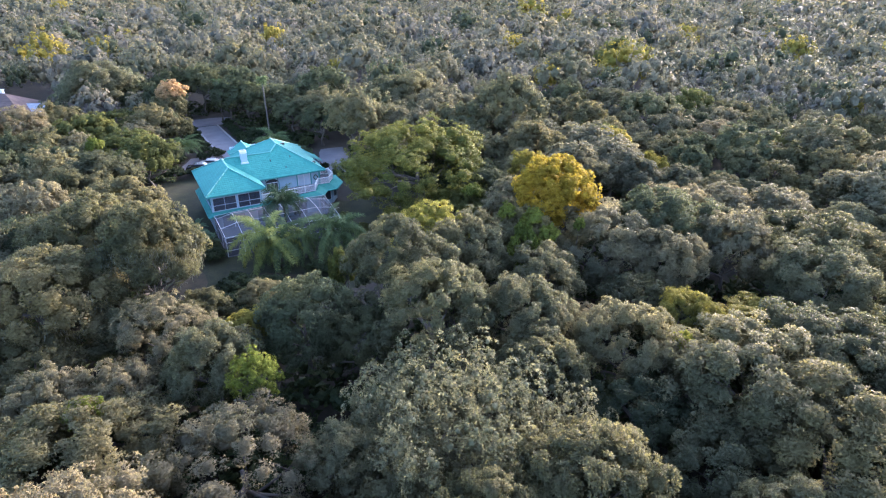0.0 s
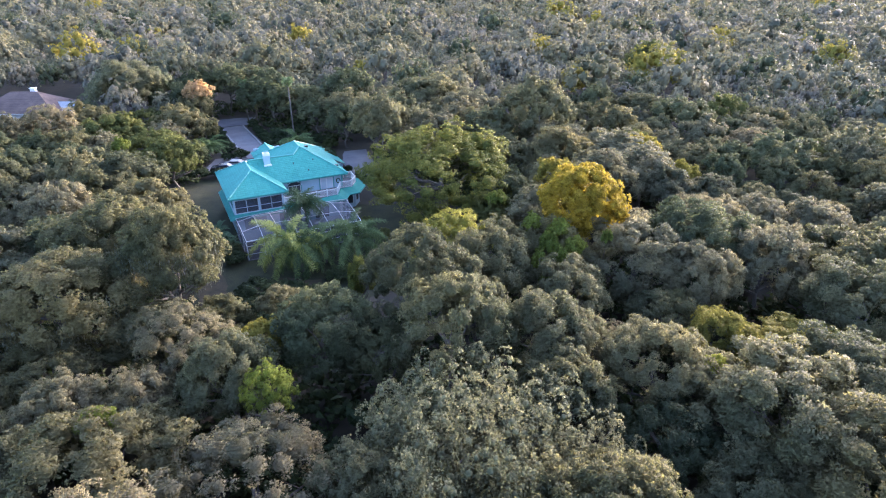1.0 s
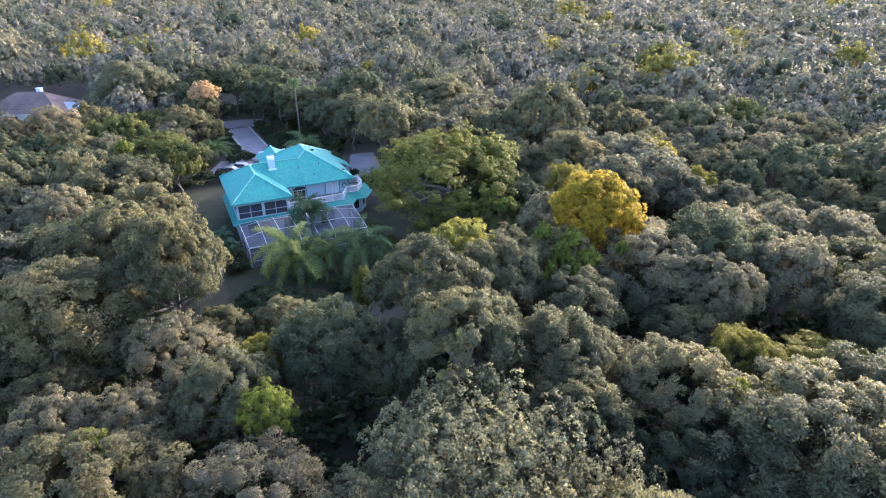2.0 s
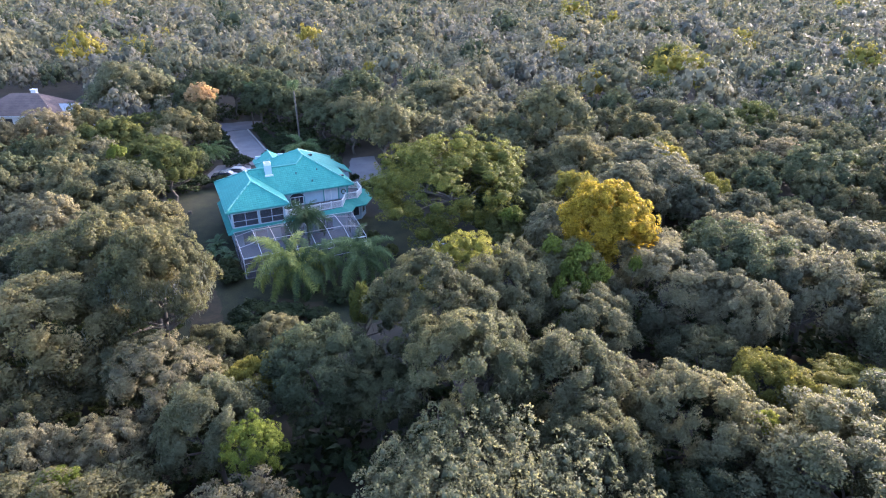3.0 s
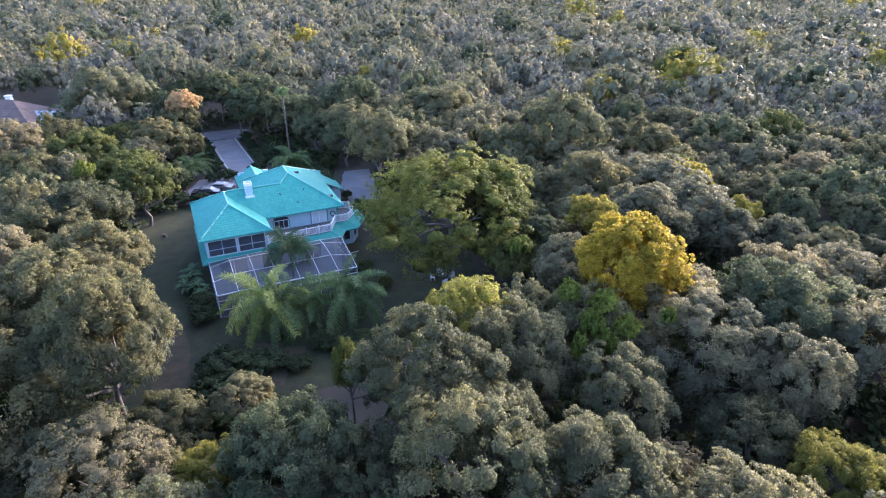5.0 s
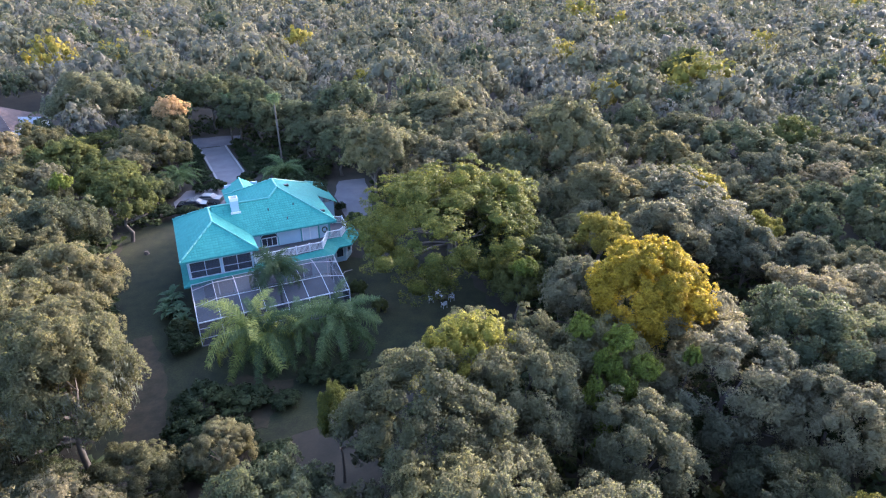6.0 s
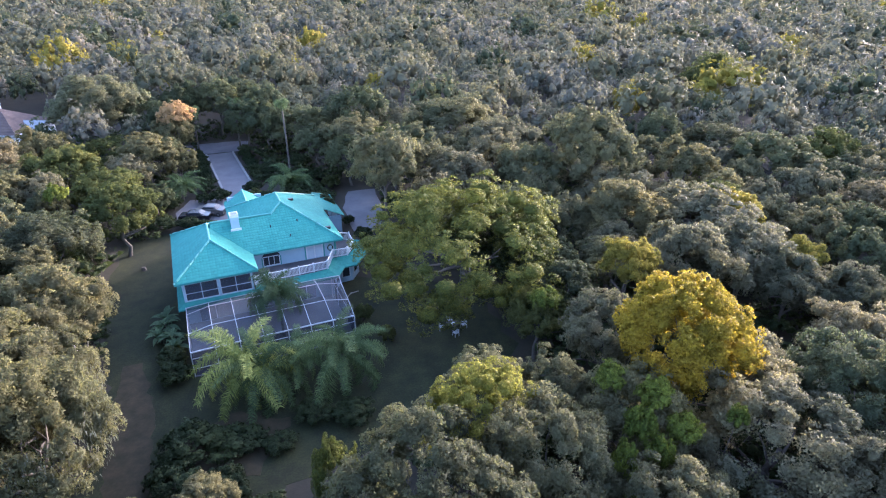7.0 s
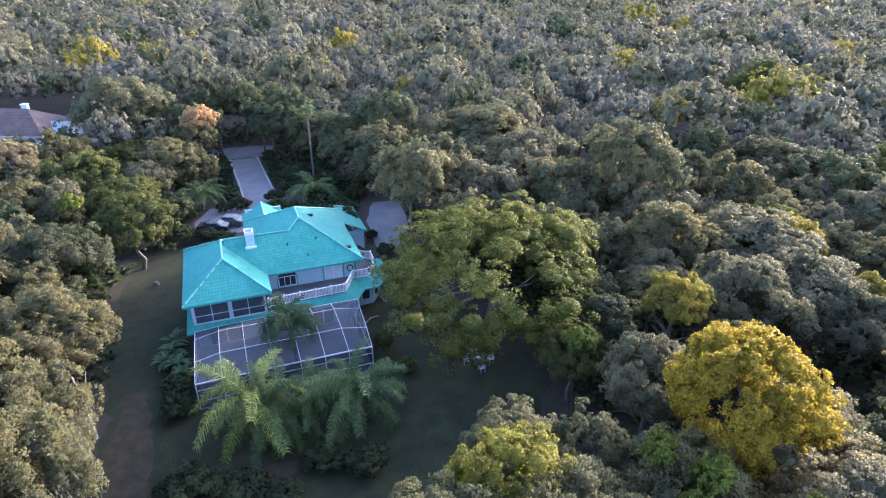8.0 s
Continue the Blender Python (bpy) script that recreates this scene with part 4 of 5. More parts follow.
tree("grey", 29.5, 48.0, 6.4, 5.0)
tree("dark", 19.8, 30.5, 2.6, 1.6)
# grey oaks in front of the house and along its side
tree("grey", 21.4, -58.1, 5.0, 4.4)
tree("grey", 27.7, -54.7, 7.0, 6.3)
tree("grey", 23.8, -46.1, 7.0, 3.9)
tree("grey", 30.6, -40.6, 5.6, 3.8)
tree("grey", 17.8, -39.8, 7.6, 4.1)
tree("grey", 10.6, -36.8, 8.6, 4.9)
tree("silver", 34.8, -32.2, 7.2, 5.4)
tree("grey", 19.6, -28.0, 8.2, 4.4)
tree("silver", 41.3, -25.2, 5.6, 3.6)
tree("grey", 11.6, -29.0, 9.3, 4.8)
tree("big", 7.9, -22.4, 6.6, 1.5, FINE, tall=3.0)
tree("olive", -19.6, -23.4, 5.0, 5.2)
tree("grey", 24.6, -21.6, 6.6, 2.8)
tree("dark", 5.6, -33.0, 5.6, 3.0)
tree("grey", 14.6, -33.6, 7.4, 3.6)
tree("grey", 24.2, -34.4, 6.6, 4.0)
tree("grey", 0.0, -20.2, 4.7, 2.1)
tree("olive", -18.5, -16.2, 7.4, 7.0, mossy=True)
tree("olive", -8.8, -15.4, 9.6, 4.9, mossy=True)
tree("olive", -14.2, -5.8, 8.0, 6.5, mossy=True)
tree("olive", -10.0, -8.0, 7.6, 4.6, mossy=True)
tree("olive", -10.6, 4.1, 7.0, 5.0)
tree("olive", -16.0, 14.4, 7.0, 4.6)
tree("grey", -12.9, 19.1, 7.0, 5.2)
# oaks behind and beyond the broad oak
tree("grey", 43.2, 4.7, 6.0, 4.0)
tree("grey", 47.5, 18.9, 7.0, 4.7)
tree("grey", 56.5, 16.5, 10.0, 6.2)
tree("grey", 26.8, 22.5, 10.2, 4.8)
tree("grey", 48.0, 45.7, 8.0, 8.0)
tree("dark", 34.2, 59.4, 8.2, 5.8, mossy=True)
# olive and tan ones
tree("olive", 27.1, -61.2, 7.0, 5.9)
tree("olive", 11.2, -56.0, 7.0, 4.5)
tree("olive", 1.6, -48.7, 5.0, 4.3)
tree("tall", -1.1, -46.2, 6.6, 2.4, FINE)
tree("olive", -15.4, -38.2, 6.0, 5.8)
tree("olive", -6.2, -27.8, 5.0, 3.5)
tree("olive", 70.0, 11.9, 7.0, 4.8)
tree("olive", -21.3, 40.2, 6.0, 4.5)
tree("olive", -3.3, 52.8, 6.0, 4.4)
tree("tan", -6.6, -43.1, 6.0, 5.7)
tree("tan", -9.2, -26.3, 6.0, 4.5)
# silvery ones towards the sun
tree("grey", 35.1, -55.8, 7.0, 5.9)
tree("grey", 46.7, -48.4, 7.0, 5.5)
tree("silver", 37.3, -38.2, 7.0, 3.7)
tree("silver", 46.8, -38.4, 7.0, 4.7)
tree("silver", 55.3, -17.3, 6.0, 3.7)
tree("silver", 32.6, -17.4, 7.0, 3.7)
tree("silver", 55.2, -11.9, 7.0, 5.7)
tree("silver", 57.7, -2.8, 7.0, 6.3)
tree("silver", 54.9, 10.6, 6.0, 5.4)
tree("silver", 45.6, 26.7, 7.0, 4.6)
# ones turning yellow
tree("yellowish", 37.4, -48.5, 6.3, 3.7, tall=1.7)
tree("yellowish", 31.5, -45.6, 6.9, 2.8)
tree("lime", 26.2, -49.4, 8.4, 1.0)
tree("tall", 26.8, -49.6, 6.8, 2.6, FINE)
tree("yellowish", -3.0, -28.7, 6.8, 1.9)
tree("citron", 17.0, -24.0, 8.8, 3.5, OPEN, tall=4.0)
tree("yellowish", 60.3, -14.4, 7.0, 2.3)
tree("yellowish", 39.4, -11.6, 9.4, 2.6)
tree("yellowish", 63.8, -3.0, 7.0, 3.0)
tree("tan", -24.4, 53.0, 7.0, 5.0)
tree("olive", -18.5, 60.5, 6.0, 4.6)
tree("olive", -27.0, 66.0, 5.4, 4.8)
tree("dark", 0.6, 70.0, 6.8, 4.4)
tree("dark", -3.0, 76.0, 6.6, 4.6)
tree("dark", 18.6, 73.0, 7.4, 4.8)
tree("dark", 3.6, 82.5, 7.0, 5.0)
tree("dark", 10.5, 81.0, 7.6, 5.0)
tree("grey", 17.5, 82.0, 7.0, 5.4)
tree("dark", 27.5, 43.0, 5.6, 4.0)
tree("grey", 33.6, 30.0, 7.6, 5.2)
tree("dark", 34.0, 38.5, 6.4, 4.6)
tree("yellowish", 45.0, 146.5, 8.0, 4.2, tall=5.0)
tree("silver", 47.6, -11.0, 7.0, 4.8)
tree("silver", 52.8, -26.2, 5.8, 4.2)
tree("silver", 59.8, -28.0, 5.2, 4.2)

CLEAR = [(-3, 23, -3, 36), (-8, 0, -17, 30), (-8, 26, -17, 0), (20, 31, -16, 14), (4, 14, 34, 74), (-1, 9, 33, 47), (21, 29, 12, 41), (-46, -19, 84, 112), (-36, -20, 72, 84), (3, 14, 70, 76), (12, 22, 40, 58),
         (-3, 9, -27, -14), (8, 14.5, -23, -14), (-3.5, 3.5, -43, -34), (19, 23, -49, -44), (38, 43, -47, -42), (-4, -1, -34, -31), (46, 53, -26, -19), (45, 49, -11, -6), (34, 39, -2, 4)]


def is_clear(x, y, r, kept_free=CLEAR):
    for x0, x1, y0, y1 in kept_free:
        if x0 - 0.6 * r < x < x1 + 0.6 * r and y0 - 0.6 * r < y < y1 + 0.6 * r:
            return False
    return True


MIX = ["grey"] * 9 + ["silver"] * 5 + ["olive"] * 4 + ["dark"] * 3 + ["green", "tan", "pale"]


def wood_sites(rnd, inside, gap, tries, taken, span, wide=3.6, near=0.85):
    """Sites for more trees, no two crowns much closer than their radii allow."""
    cells, out = {}, []
    size = 10.0
    for x, y, r in taken:
        cells.setdefault((int(x // size), int(y // size)), []).append((x, y, r))
    for _ in range(tries):
        x, y = rnd.uniform(span[0], span[1]), rnd.uniform(span[2], span[3])
        r = (2.6 + wide * rnd.random() ** 1.6) * gap
        if not inside(x, y) or not is_clear(x, y, r):
            continue
        cx, cy = int(x // size), int(y // size)
        if any(math.hypot(x - a, y - b) < near * (r + c) for i in (-1, 0, 1) for j in (-1, 0, 1) for a, b, c in cells.get((cx + i, cy + j), ())):
            continue
        cells.setdefault((cx, cy), []).append((x, y, r))
        out.append((x, y, r))
    return out


def in_view(x, y, margin=0.0):
    """Inside the wedge of land that the flight looks over, with a margin."""
    dx, dy = x + 10, y + 80
    ahead, side = dx * 0.47 + dy * 0.88, dx * 0.88 - dy * 0.47
    return ahead > 0 and abs(side) < 22 + margin + 0.82 * ahead


rnd = random.Random(5)
for x, y, r in wood_sites(rnd, lambda x, y: in_view(x, y) and math.hypot(x + 2, y + 55) < 118, 1.0, 26000, KEPT, (-80, 130, -80, 90), near=0.76):
    kind = rnd.choice(MIX)
    if kind in ("green", "pale") and math.hypot(x - 2, y + 52) < 62:
        kind = "grey"
    mid = min(7.6, 4.2 + 0.5 * r) + rnd.uniform(-1.4, 1.3)
    tree(kind, x, y, mid, r * 1.08)


# the woods beyond, to the edge of sight: joined, one sheet of crowns for each leaf colour
def woods(name, words, sites, shapes, mat, rnd):
    vs, ts, ns, tones, at = [], [], [], [], 0
    for x, y, r in sites:
        v, t, nv = shapes[rnd.randrange(len(shapes))]
        a = rnd.uniform(0, math.tau)
        c, s = math.cos(a), math.sin(a)
        mid = min(7.4, 4.0 + 0.45 * r) + rnd.uniform(-1.0, 1.1)
        mid += 2.6 * noise.noise(Vector((x, y, 0)) / 38)
        w = np.stack([(v[:, 0] * c - v[:, 1] * s) * r + x, (v[:, 0] * s + v[:, 1] * c) * r + y, v[:, 2] * min(r, 6) * 1.3 + mid], 1)
        ns.append(np.stack([nv[:, 0] * c - nv[:, 1] * s, nv[:, 0] * s + nv[:, 1] * c, nv[:, 2]], 1))
        vs.append(w)
        ts.append(t + at)
        at += len(w)
        tones.append(np.full(len(w), rnd.random(), np.float32))
    ob = new(name, array_mesh(name, np.concatenate(vs), np.concatenate(ts), np.concatenate(ns), mat))
    ob.data.attributes.new("tone", "FLOAT", "POINT").data.foreach_set("value", np.concatenate(tones))
    return tagged(ob, words, "woodland", kind="stuff")


FAR_A = [crown_arrays(s, 850, 0.095, lobes=20, lobe=0.27, tufts=4, tuft=0.12, flat=0.9, low=-0.2, core=0.5, rough=0.08, dome=0.85, uneven=0.22, bare=0.5, shell=0.3, lay=0.9) for s in (61, 62, 63, 64, 65, 66)]
FAR_B = [crown_arrays(s, 420, 0.13, lobes=11, lobe=0.34, tufts=3, tuft=0.16, flat=0.9, low=-0.1, core=0.5, rough=0.08, dome=0.95, uneven=0.2, bare=0.5, shell=0.3, lay=0.9) for s in (71, 72, 73, 74, 75, 76)]
FAR_C = [crown_arrays(s, 70, 0.26, lobes=4, lobe=0.5, tufts=2, tuft=0.24, flat=0.9, low=0.1, core=0.5, rough=0.08, dome=1.0, bare=0.5, shell=0.3, lay=0.9) for s in (77, 78, 79)]
sites_a = wood_sites(rnd, lambda x, y: in_view(x, y, 25) and math.hypot(x + 2, y + 55) < 215 and (math.hypot(x + 2, y + 55) > 116 or not in_view(x, y)), 1.08, 90000, KEPT, (-170, 220, -110, 180), 4.4, 0.74)
sites_b = wood_sites(rnd, lambda x, y: in_view(x, y, 10) and 215 <= math.hypot(x + 2, y + 55) < 620, 1.35, 160000, (), (-300, 620, -100, 580), 4.4, 0.74)
sites_c = [s for s in sites_b if math.hypot(s[0] + 2, s[1] + 55) > 370]
sites_b = [s for s in sites_b if math.hypot(s[0] + 2, s[1] + 55) <= 370]
SHARES = (0.42, 0.25, 0.2, 0.1, 0.03)


def share_of(sites, n):
    """The n-th leaf colour's share of the sites, scattered evenly."""
    lo, hi = sum(SHARES[:n]), sum(SHARES[:n + 1])
    return [s for i, s in enumerate(sites) if lo <= (i * 37 % 100) / 100 < hi]


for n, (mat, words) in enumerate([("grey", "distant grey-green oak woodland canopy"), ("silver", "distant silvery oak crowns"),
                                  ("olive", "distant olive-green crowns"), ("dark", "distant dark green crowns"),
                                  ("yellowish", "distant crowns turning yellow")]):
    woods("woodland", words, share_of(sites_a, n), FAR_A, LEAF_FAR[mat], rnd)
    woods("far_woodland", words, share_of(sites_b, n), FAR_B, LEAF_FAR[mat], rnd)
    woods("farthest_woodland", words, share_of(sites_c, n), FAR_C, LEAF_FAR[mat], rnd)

# low scrub between the trunks; in the glades its dark leaf imitates deep shadow
SCRUB = [crown_arrays(s, 56, 0.3, lobes=3, lobe=0.45, tufts=3, tuft=0.3, flat=0.8, low=-0.1) for s in (81, 82, 83)]
scrub_sites = []
for _ in range(5200):
    x, y = rnd.uniform(-35, 65), rnd.uniform(-66, 30)
    if in_view(x, y) and is_clear(x, y, 1.0, CLEAR[:13]):
        scrub_sites.append((x, y, rnd.uniform(1.0, 2.4)))
scrub_sites = scrub_sites[:1500]
while len(scrub_sites) < 1900:
    x, y = rnd.uniform(-32, 40), rnd.uniform(28, 92)
    if is_clear(x, y, 0.6, CLEAR[:2] + [(5.0, 13.6, 40, 78), (-1, 9, 33, 47), (21, 29, 12, 41), (-46, -19, 86, 112)]):
        scrub_sites.append((x, y, rnd.uniform(0.9, 1.9)))
vs, ts, ns, at = [], [], [], 0
for x, y, r in scrub_sites:
    v, t, nv = SCRUB[rnd.randrange(3)]
    w = v * np.array([r, r, r * 0.8]) + np.array([x, y, r * 0.55])
    vs.append(w)
    ns.append(nv)
    ts.append(t + at)
    at += len(w)
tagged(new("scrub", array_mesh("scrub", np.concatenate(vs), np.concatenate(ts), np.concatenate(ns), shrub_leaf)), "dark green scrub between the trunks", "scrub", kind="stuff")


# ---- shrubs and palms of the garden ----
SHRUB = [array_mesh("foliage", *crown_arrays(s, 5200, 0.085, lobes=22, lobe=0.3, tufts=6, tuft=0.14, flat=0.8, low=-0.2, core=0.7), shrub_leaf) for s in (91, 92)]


def shrub(x, y, r, h, words, mat=None, k=0):
    e = thing("shrub", words, "shrub", (x, y, 0), 40 * k, "garden shrubs")
    c = new("foliage", SHRUB[k % 2])
    c.parent = e
    c.matrix_basis = Matrix.Translation((0, 0, h * 0.5)) @ Matrix.Diagonal((r, r, h * 0.6, 1))
    if mat:
        c.material_slots[0].link = "OBJECT"
        c.material_slots[0].material = mat
    bm = bmesh.new()
    for a in range(5):
        add_tube(bm, [(0, 0, -0.05), (0.4 * r * math.cos(a * 1.3), 0.4 * r * math.sin(a * 1.3), h * 0.6)], [0.04, 0.015], 5)
    part("stems", bm, bark, e)


for k, (x, y, r, h) in enumerate([(6.3, 44.3, 1.5, 1.9), (11.6, 46.0, 1.4, 1.8), (3.9, 44.6, 1.1, 1.4), (14.9, 50.5, 1.2, 1.3), (18.8, 39.5, 1.5, 1.6), (21.6, 37.5, 1.5, 1.8), (23.2, 22.4, 1.3, 1.5), (19.4, 23.3, 1.0, 1.4)]):
    shrub(x, y, r, h, "clipped dark green shrub beside the drive", None, k)
for k, (x, y, r, h) in enumerate([(-0.8, -9.8, 2.3, 1.9), (2.4, -10.8, 2.0, 1.3), (-2.2, -13.0, 1.9, 1.6), (9.0, -9.8, 1.5, 1.4), (5.6, -12.0, 1.3, 1.0), (12.0, -11.2, 1.6, 1.4), (-1.8, 3.0, 1.4, 1.5), (-1.7, 0.4, 1.5, 1.4), (1.0, -15.2, 1.9, 1.8), (-1.8, -17.0, 1.8, 1.6), (3.4, -18.6, 1.7, 1.5), (-4.6, -18.2, 1.5, 1.3), (3.6, -22.0, 2.0, 1.7), (0.6, -23.6, 2.1, 1.8)]):
    shrub(x, y, r, h, "dark green spreading garden shrub on the lawn edge", None, k)
for k, (x, y, r, h) in enumerate([(11.6, 43.0, 1.3, 1.6), (17.1, 2.6, 1.0, 1.8), (18.4, -1.5, 0.9, 1.5), (24.0, 43.0, 1.6, 2.0)]):
    shrub(x, y, r, h, "yellow-green leafy garden shrub", LEAF["green"], k)


for k in range(9):
    shrub(4.9 - 0.05 * k + 0.4 * (k % 2), 49.5 + 2.4 * k, 1.1, 1.2 + 0.2 * (k % 3), "low dark shrub along the driveway kerb", None, k)
    shrub(13.6 - 0.05 * k - 0.4 * (k % 2), 51.0 + 2.2 * k, 1.1, 1.1 + 0.25 * (k % 3), "low dark shrub along the driveway kerb", None, k + 1)
for k, (x, y, r, h) in enumerate([(16.5, 40.5, 1.8, 1.6), (13.0, 41.5, 1.5, 1.4), (20.5, 42.5, 2.0, 1.9), (22.0, 48.0, 2.2, 2.0), (18.0, 50.5, 2.0, 1.5), (15.8, 55.0, 2.0, 1.7), (21.5, 56.5, 2.2, 2.2), (-1.2, 43.8, 1.8, 2.0), (-2.4, 36.0, 2.0, 1.9), (1.2, 35.2, 1.6, 1.5), (3.6, 33.6, 1.4, 1.3), (22.6, 27.5, 0.9, 1.3)]):
    shrub(x, y, r, h, "dark green shrub in the garden bed behind the house", None, k)


def vine(x, y, z, r, h, k):
    """Bright creeper hanging over a tree."""
    e = thing("climbing_vine", "bright green creeper hanging over the trees", "vine", (x, y, 0), 50 * k, "climbing vines")
    c = new("foliage", SHRUB[k % 2])
    c.parent = e
    c.matrix_basis = Matrix.Translation((0, 0, z - 0.3)) @ Matrix.Diagonal((r * 0.85, r * 0.85, h * 1.25, 1))
    c.material_slots[0].link = "OBJECT"
    c.material_slots[0].material = vine_leaf
    bm = bmesh.new()
    add_tube(bm, [(0, 0, -0.05), (0.3, 0.1, z * 0.5), (0, 0, z)], [0.05, 0.04, 0.02], 5)
    part("stem", bm, bark, e)


for k, (x, y, z, r, h) in enumerate([(26.0, -25.6, 10.8, 1.2, 1.0), (27.6, -28.1, 10.6, 1.3, 1.1), (25.5, -29.1, 9.8, 1.1, 1.4), (28.0, -30.3, 9.6, 1.1, 1.0), (23.6, -30.2, 8.6, 0.9, 1.5), (23.4, -31.7, 7.6, 0.8, 1.6), (22.3, -32.8, 6.3, 0.7, 1.5), (25.6, -30.9, 9.0, 0.9, 1.3),
                                     (-13.0, 33.0, 8.4, 1.6, 1.2), (31.0, -31.5, 10.5, 0.7, 0.8), (30.4, -11.2, 7.6, 1.5, 1.0)]):
    vine(x, y, z, r, h, k)

pale_bark = surface("pale_bark", (0.2, 0.18, 0.16), (0.36, 0.34, 0.3), 3.0, 0.9, 0.6, 14)
bare = thing("bare_trunk", "pale leaning bare trunk at the lawn edge", "trunk", (-8.0, -0.6, 0))
bm = bmesh.new()
add_tube(bm, [(0, 0, -0.1), (-0.1, 0.3, 1.8), (-0.35, 0.5, 3.6), (-0.5, 0.9, 5.6), (-0.9, 1.0, 7.0)], [0.16, 0.14, 0.12, 0.09, 0.05], 8)
part("trunk", bm, pale_bark, bare)
bm = bmesh.new()
add_tube(bm, [(-0.35, 0.5, 3.6), (0.2, 0.9, 4.8), (0.5, 1.0, 6.0)], [0.08, 0.06, 0.03], 6)
part("limb", bm, pale_bark, bare)
bm = bmesh.new()
add_tube(bm, [(16.2, 6.9, 0.08), (16.6, 7.6, 0.2), (17.3, 8.1, 0.45), (18.3, 8.3, 0.4)], [0.07, 0.08, 0.07, 0.04], 6)
tagged(part("fallen_branch", bm, pale_bark), "pale fallen branch lying beside the pool cage", "branch")
bm = bmesh.new()
add_tube(bm, [(-4.6, 24.4, -0.05), (-4.6, 24.4, 0.25), (-4.6, 24.4, 0.45)], [0.34, 0.28, 0.22], 10)
tagged(part("tree_stump", bm, bark), "small dark tree stump on the lawn", "stump")


def frond_mesh(name, length, sag, leaflets, leaf_len, mat, hang=0.35, thin=0.02):
    """A feather frond along +x: arching rib with paired narrow leaflets."""
    rnd = random.Random(len(name) + leaflets)
    bm = bmesh.new()

    def rib(s):
        return Vector((length * (s - 0.12 * s * s * sag), 0, length * (0.72 * s - 0.8 * sag * s * s)))
    add_tube(bm, [rib(i / 6) for i in range(7)], [0.035 - 0.005 * i for i in range(7)], 4)
    for i in range(leaflets):
        s = 0.1 + 0.9 * i / leaflets
        p = rib(s)
        ahead = (rib(min(1, s + 0.03)) - rib(s - 0.03)).normalized()
        for side in (-1, 1):
            ln = leaf_len * (0.5 + 0.5 * math.sin(math.pi * min(1, 0.15 + s * 0.85))) * rnd.uniform(0.75, 1.15)
            fan = rnd.uniform(-0.5, 0.9)
            d = (ahead * rnd.uniform(0.35, 0.8) + Vector((0, side, 0)) * math.cos(fan) * 0.8 + Vector((0, 0, math.sin(fan)))).normalized()
            q = p + d * ln * 0.45
            e = q + (d * 0.7 + Vector((0, 0, -hang - rnd.uniform(0.2, 1.1)))).normalized() * ln * 0.65
            w = (ahead + Vector((0, 0, rnd.uniform(-0.6, 0.6)))).normalized() * thin
            a, b, c, f, g = (bm.verts.new(v) for v in (p - w, p + w, q + w * 1.3, e, q - w * 1.3))
            bm.faces.new((a, b, c, g))
            bm.faces.new((g, c, f))
    me = bpy.data.meshes.new(name)
    bm.to_mesh(me)
    bm.free()
    me.materials.append(mat)
    return me


FROND_LONG = frond_mesh("frond", 5.4, 1.15, 74, 1.15, palm_leaf, 0.7, 0.027)
FROND_BRIGHT = frond_mesh("frond", 5.2, 1.2, 74, 1.15, palm_bright, 0.7, 0.027)
FROND_SHORT = frond_mesh("frond", 3.0, 1.1, 50, 0.85, palm_dark, 0.7, 0.02)
FROND_CYCAD = frond_mesh("frond", 2.4, 0.8, 34, 0.5, palm_dark, 0.1)
FROND_TALL = frond_mesh("frond", 1.5, 1.3, 22, 0.55, palm_leaf)


def palm(words, x, y, h, frond, count, radius, seed, shapes=(15, 70), scale=1.0):
    rnd = random.Random(seed)
    e = thing("palm", words, "palm", (x, y, 0), 0, "garden palms")
    bm = bmesh.new()
    lean = (rnd.uniform(-0.3, 0.3), rnd.uniform(-0.3, 0.3))
    k = max(3, int(h))
    add_tube(bm, [(lean[0] * (i / k) ** 2, lean[1] * (i / k) ** 2, h * i / k - 0.05) for i in range(k + 1)],
             [radius * (1.15 - 0.35 * i / k + (0.04 if i % 2 else 0)) for i in range(k + 1)], 9)
    part("trunk", bm, bark, e)
    for i in range(count):
        f = new("frond", frond)
        f.parent = e
        up = shapes[0] + (shapes[1] - shapes[0]) * (i / count) + rnd.uniform(-8, 8)
        f.matrix_basis = pose(lean[0], lean[1], h, 0, 22 - up, i * 137.5 + rnd.uniform(-20, 20)) @ pose(0, 0, 0, rnd.uniform(-28, 28)) @ Matrix.Diagonal((*(scale * rnd.uniform(0.8, 1.1),) * 3, 1))


for x, y, h, fr, count, seed, low, size in [(4.6, -5.2, 3.7, FROND_BRIGHT, 18, 1, -45, 1.12), (5.6, -6.0, 3.3, FROND_LONG, 15, 11, -45, 1.0), (12.3, -6.6, 3.5, FROND_LONG, 26, 2, -45, 1.05), (8.9, -4.8, 2.6, FROND_LONG, 13, 3, -30, 0.75)]:
    palm("feathery green queen palm in front of the pool cage", x, y, h, fr, count, 0.19, seed, (low, 78), size)
palm("small dark palm growing up through the pool cage", 8.8, 3.4, 4.9, FROND_SHORT, 30, 0.14, 4, (-10, 85), 1.2)
palm("spreading feathery palm beside the paved court", 0.9, 46.9, 1.9, FROND_LONG, 24, 0.25, 5, (5, 75), 0.8)
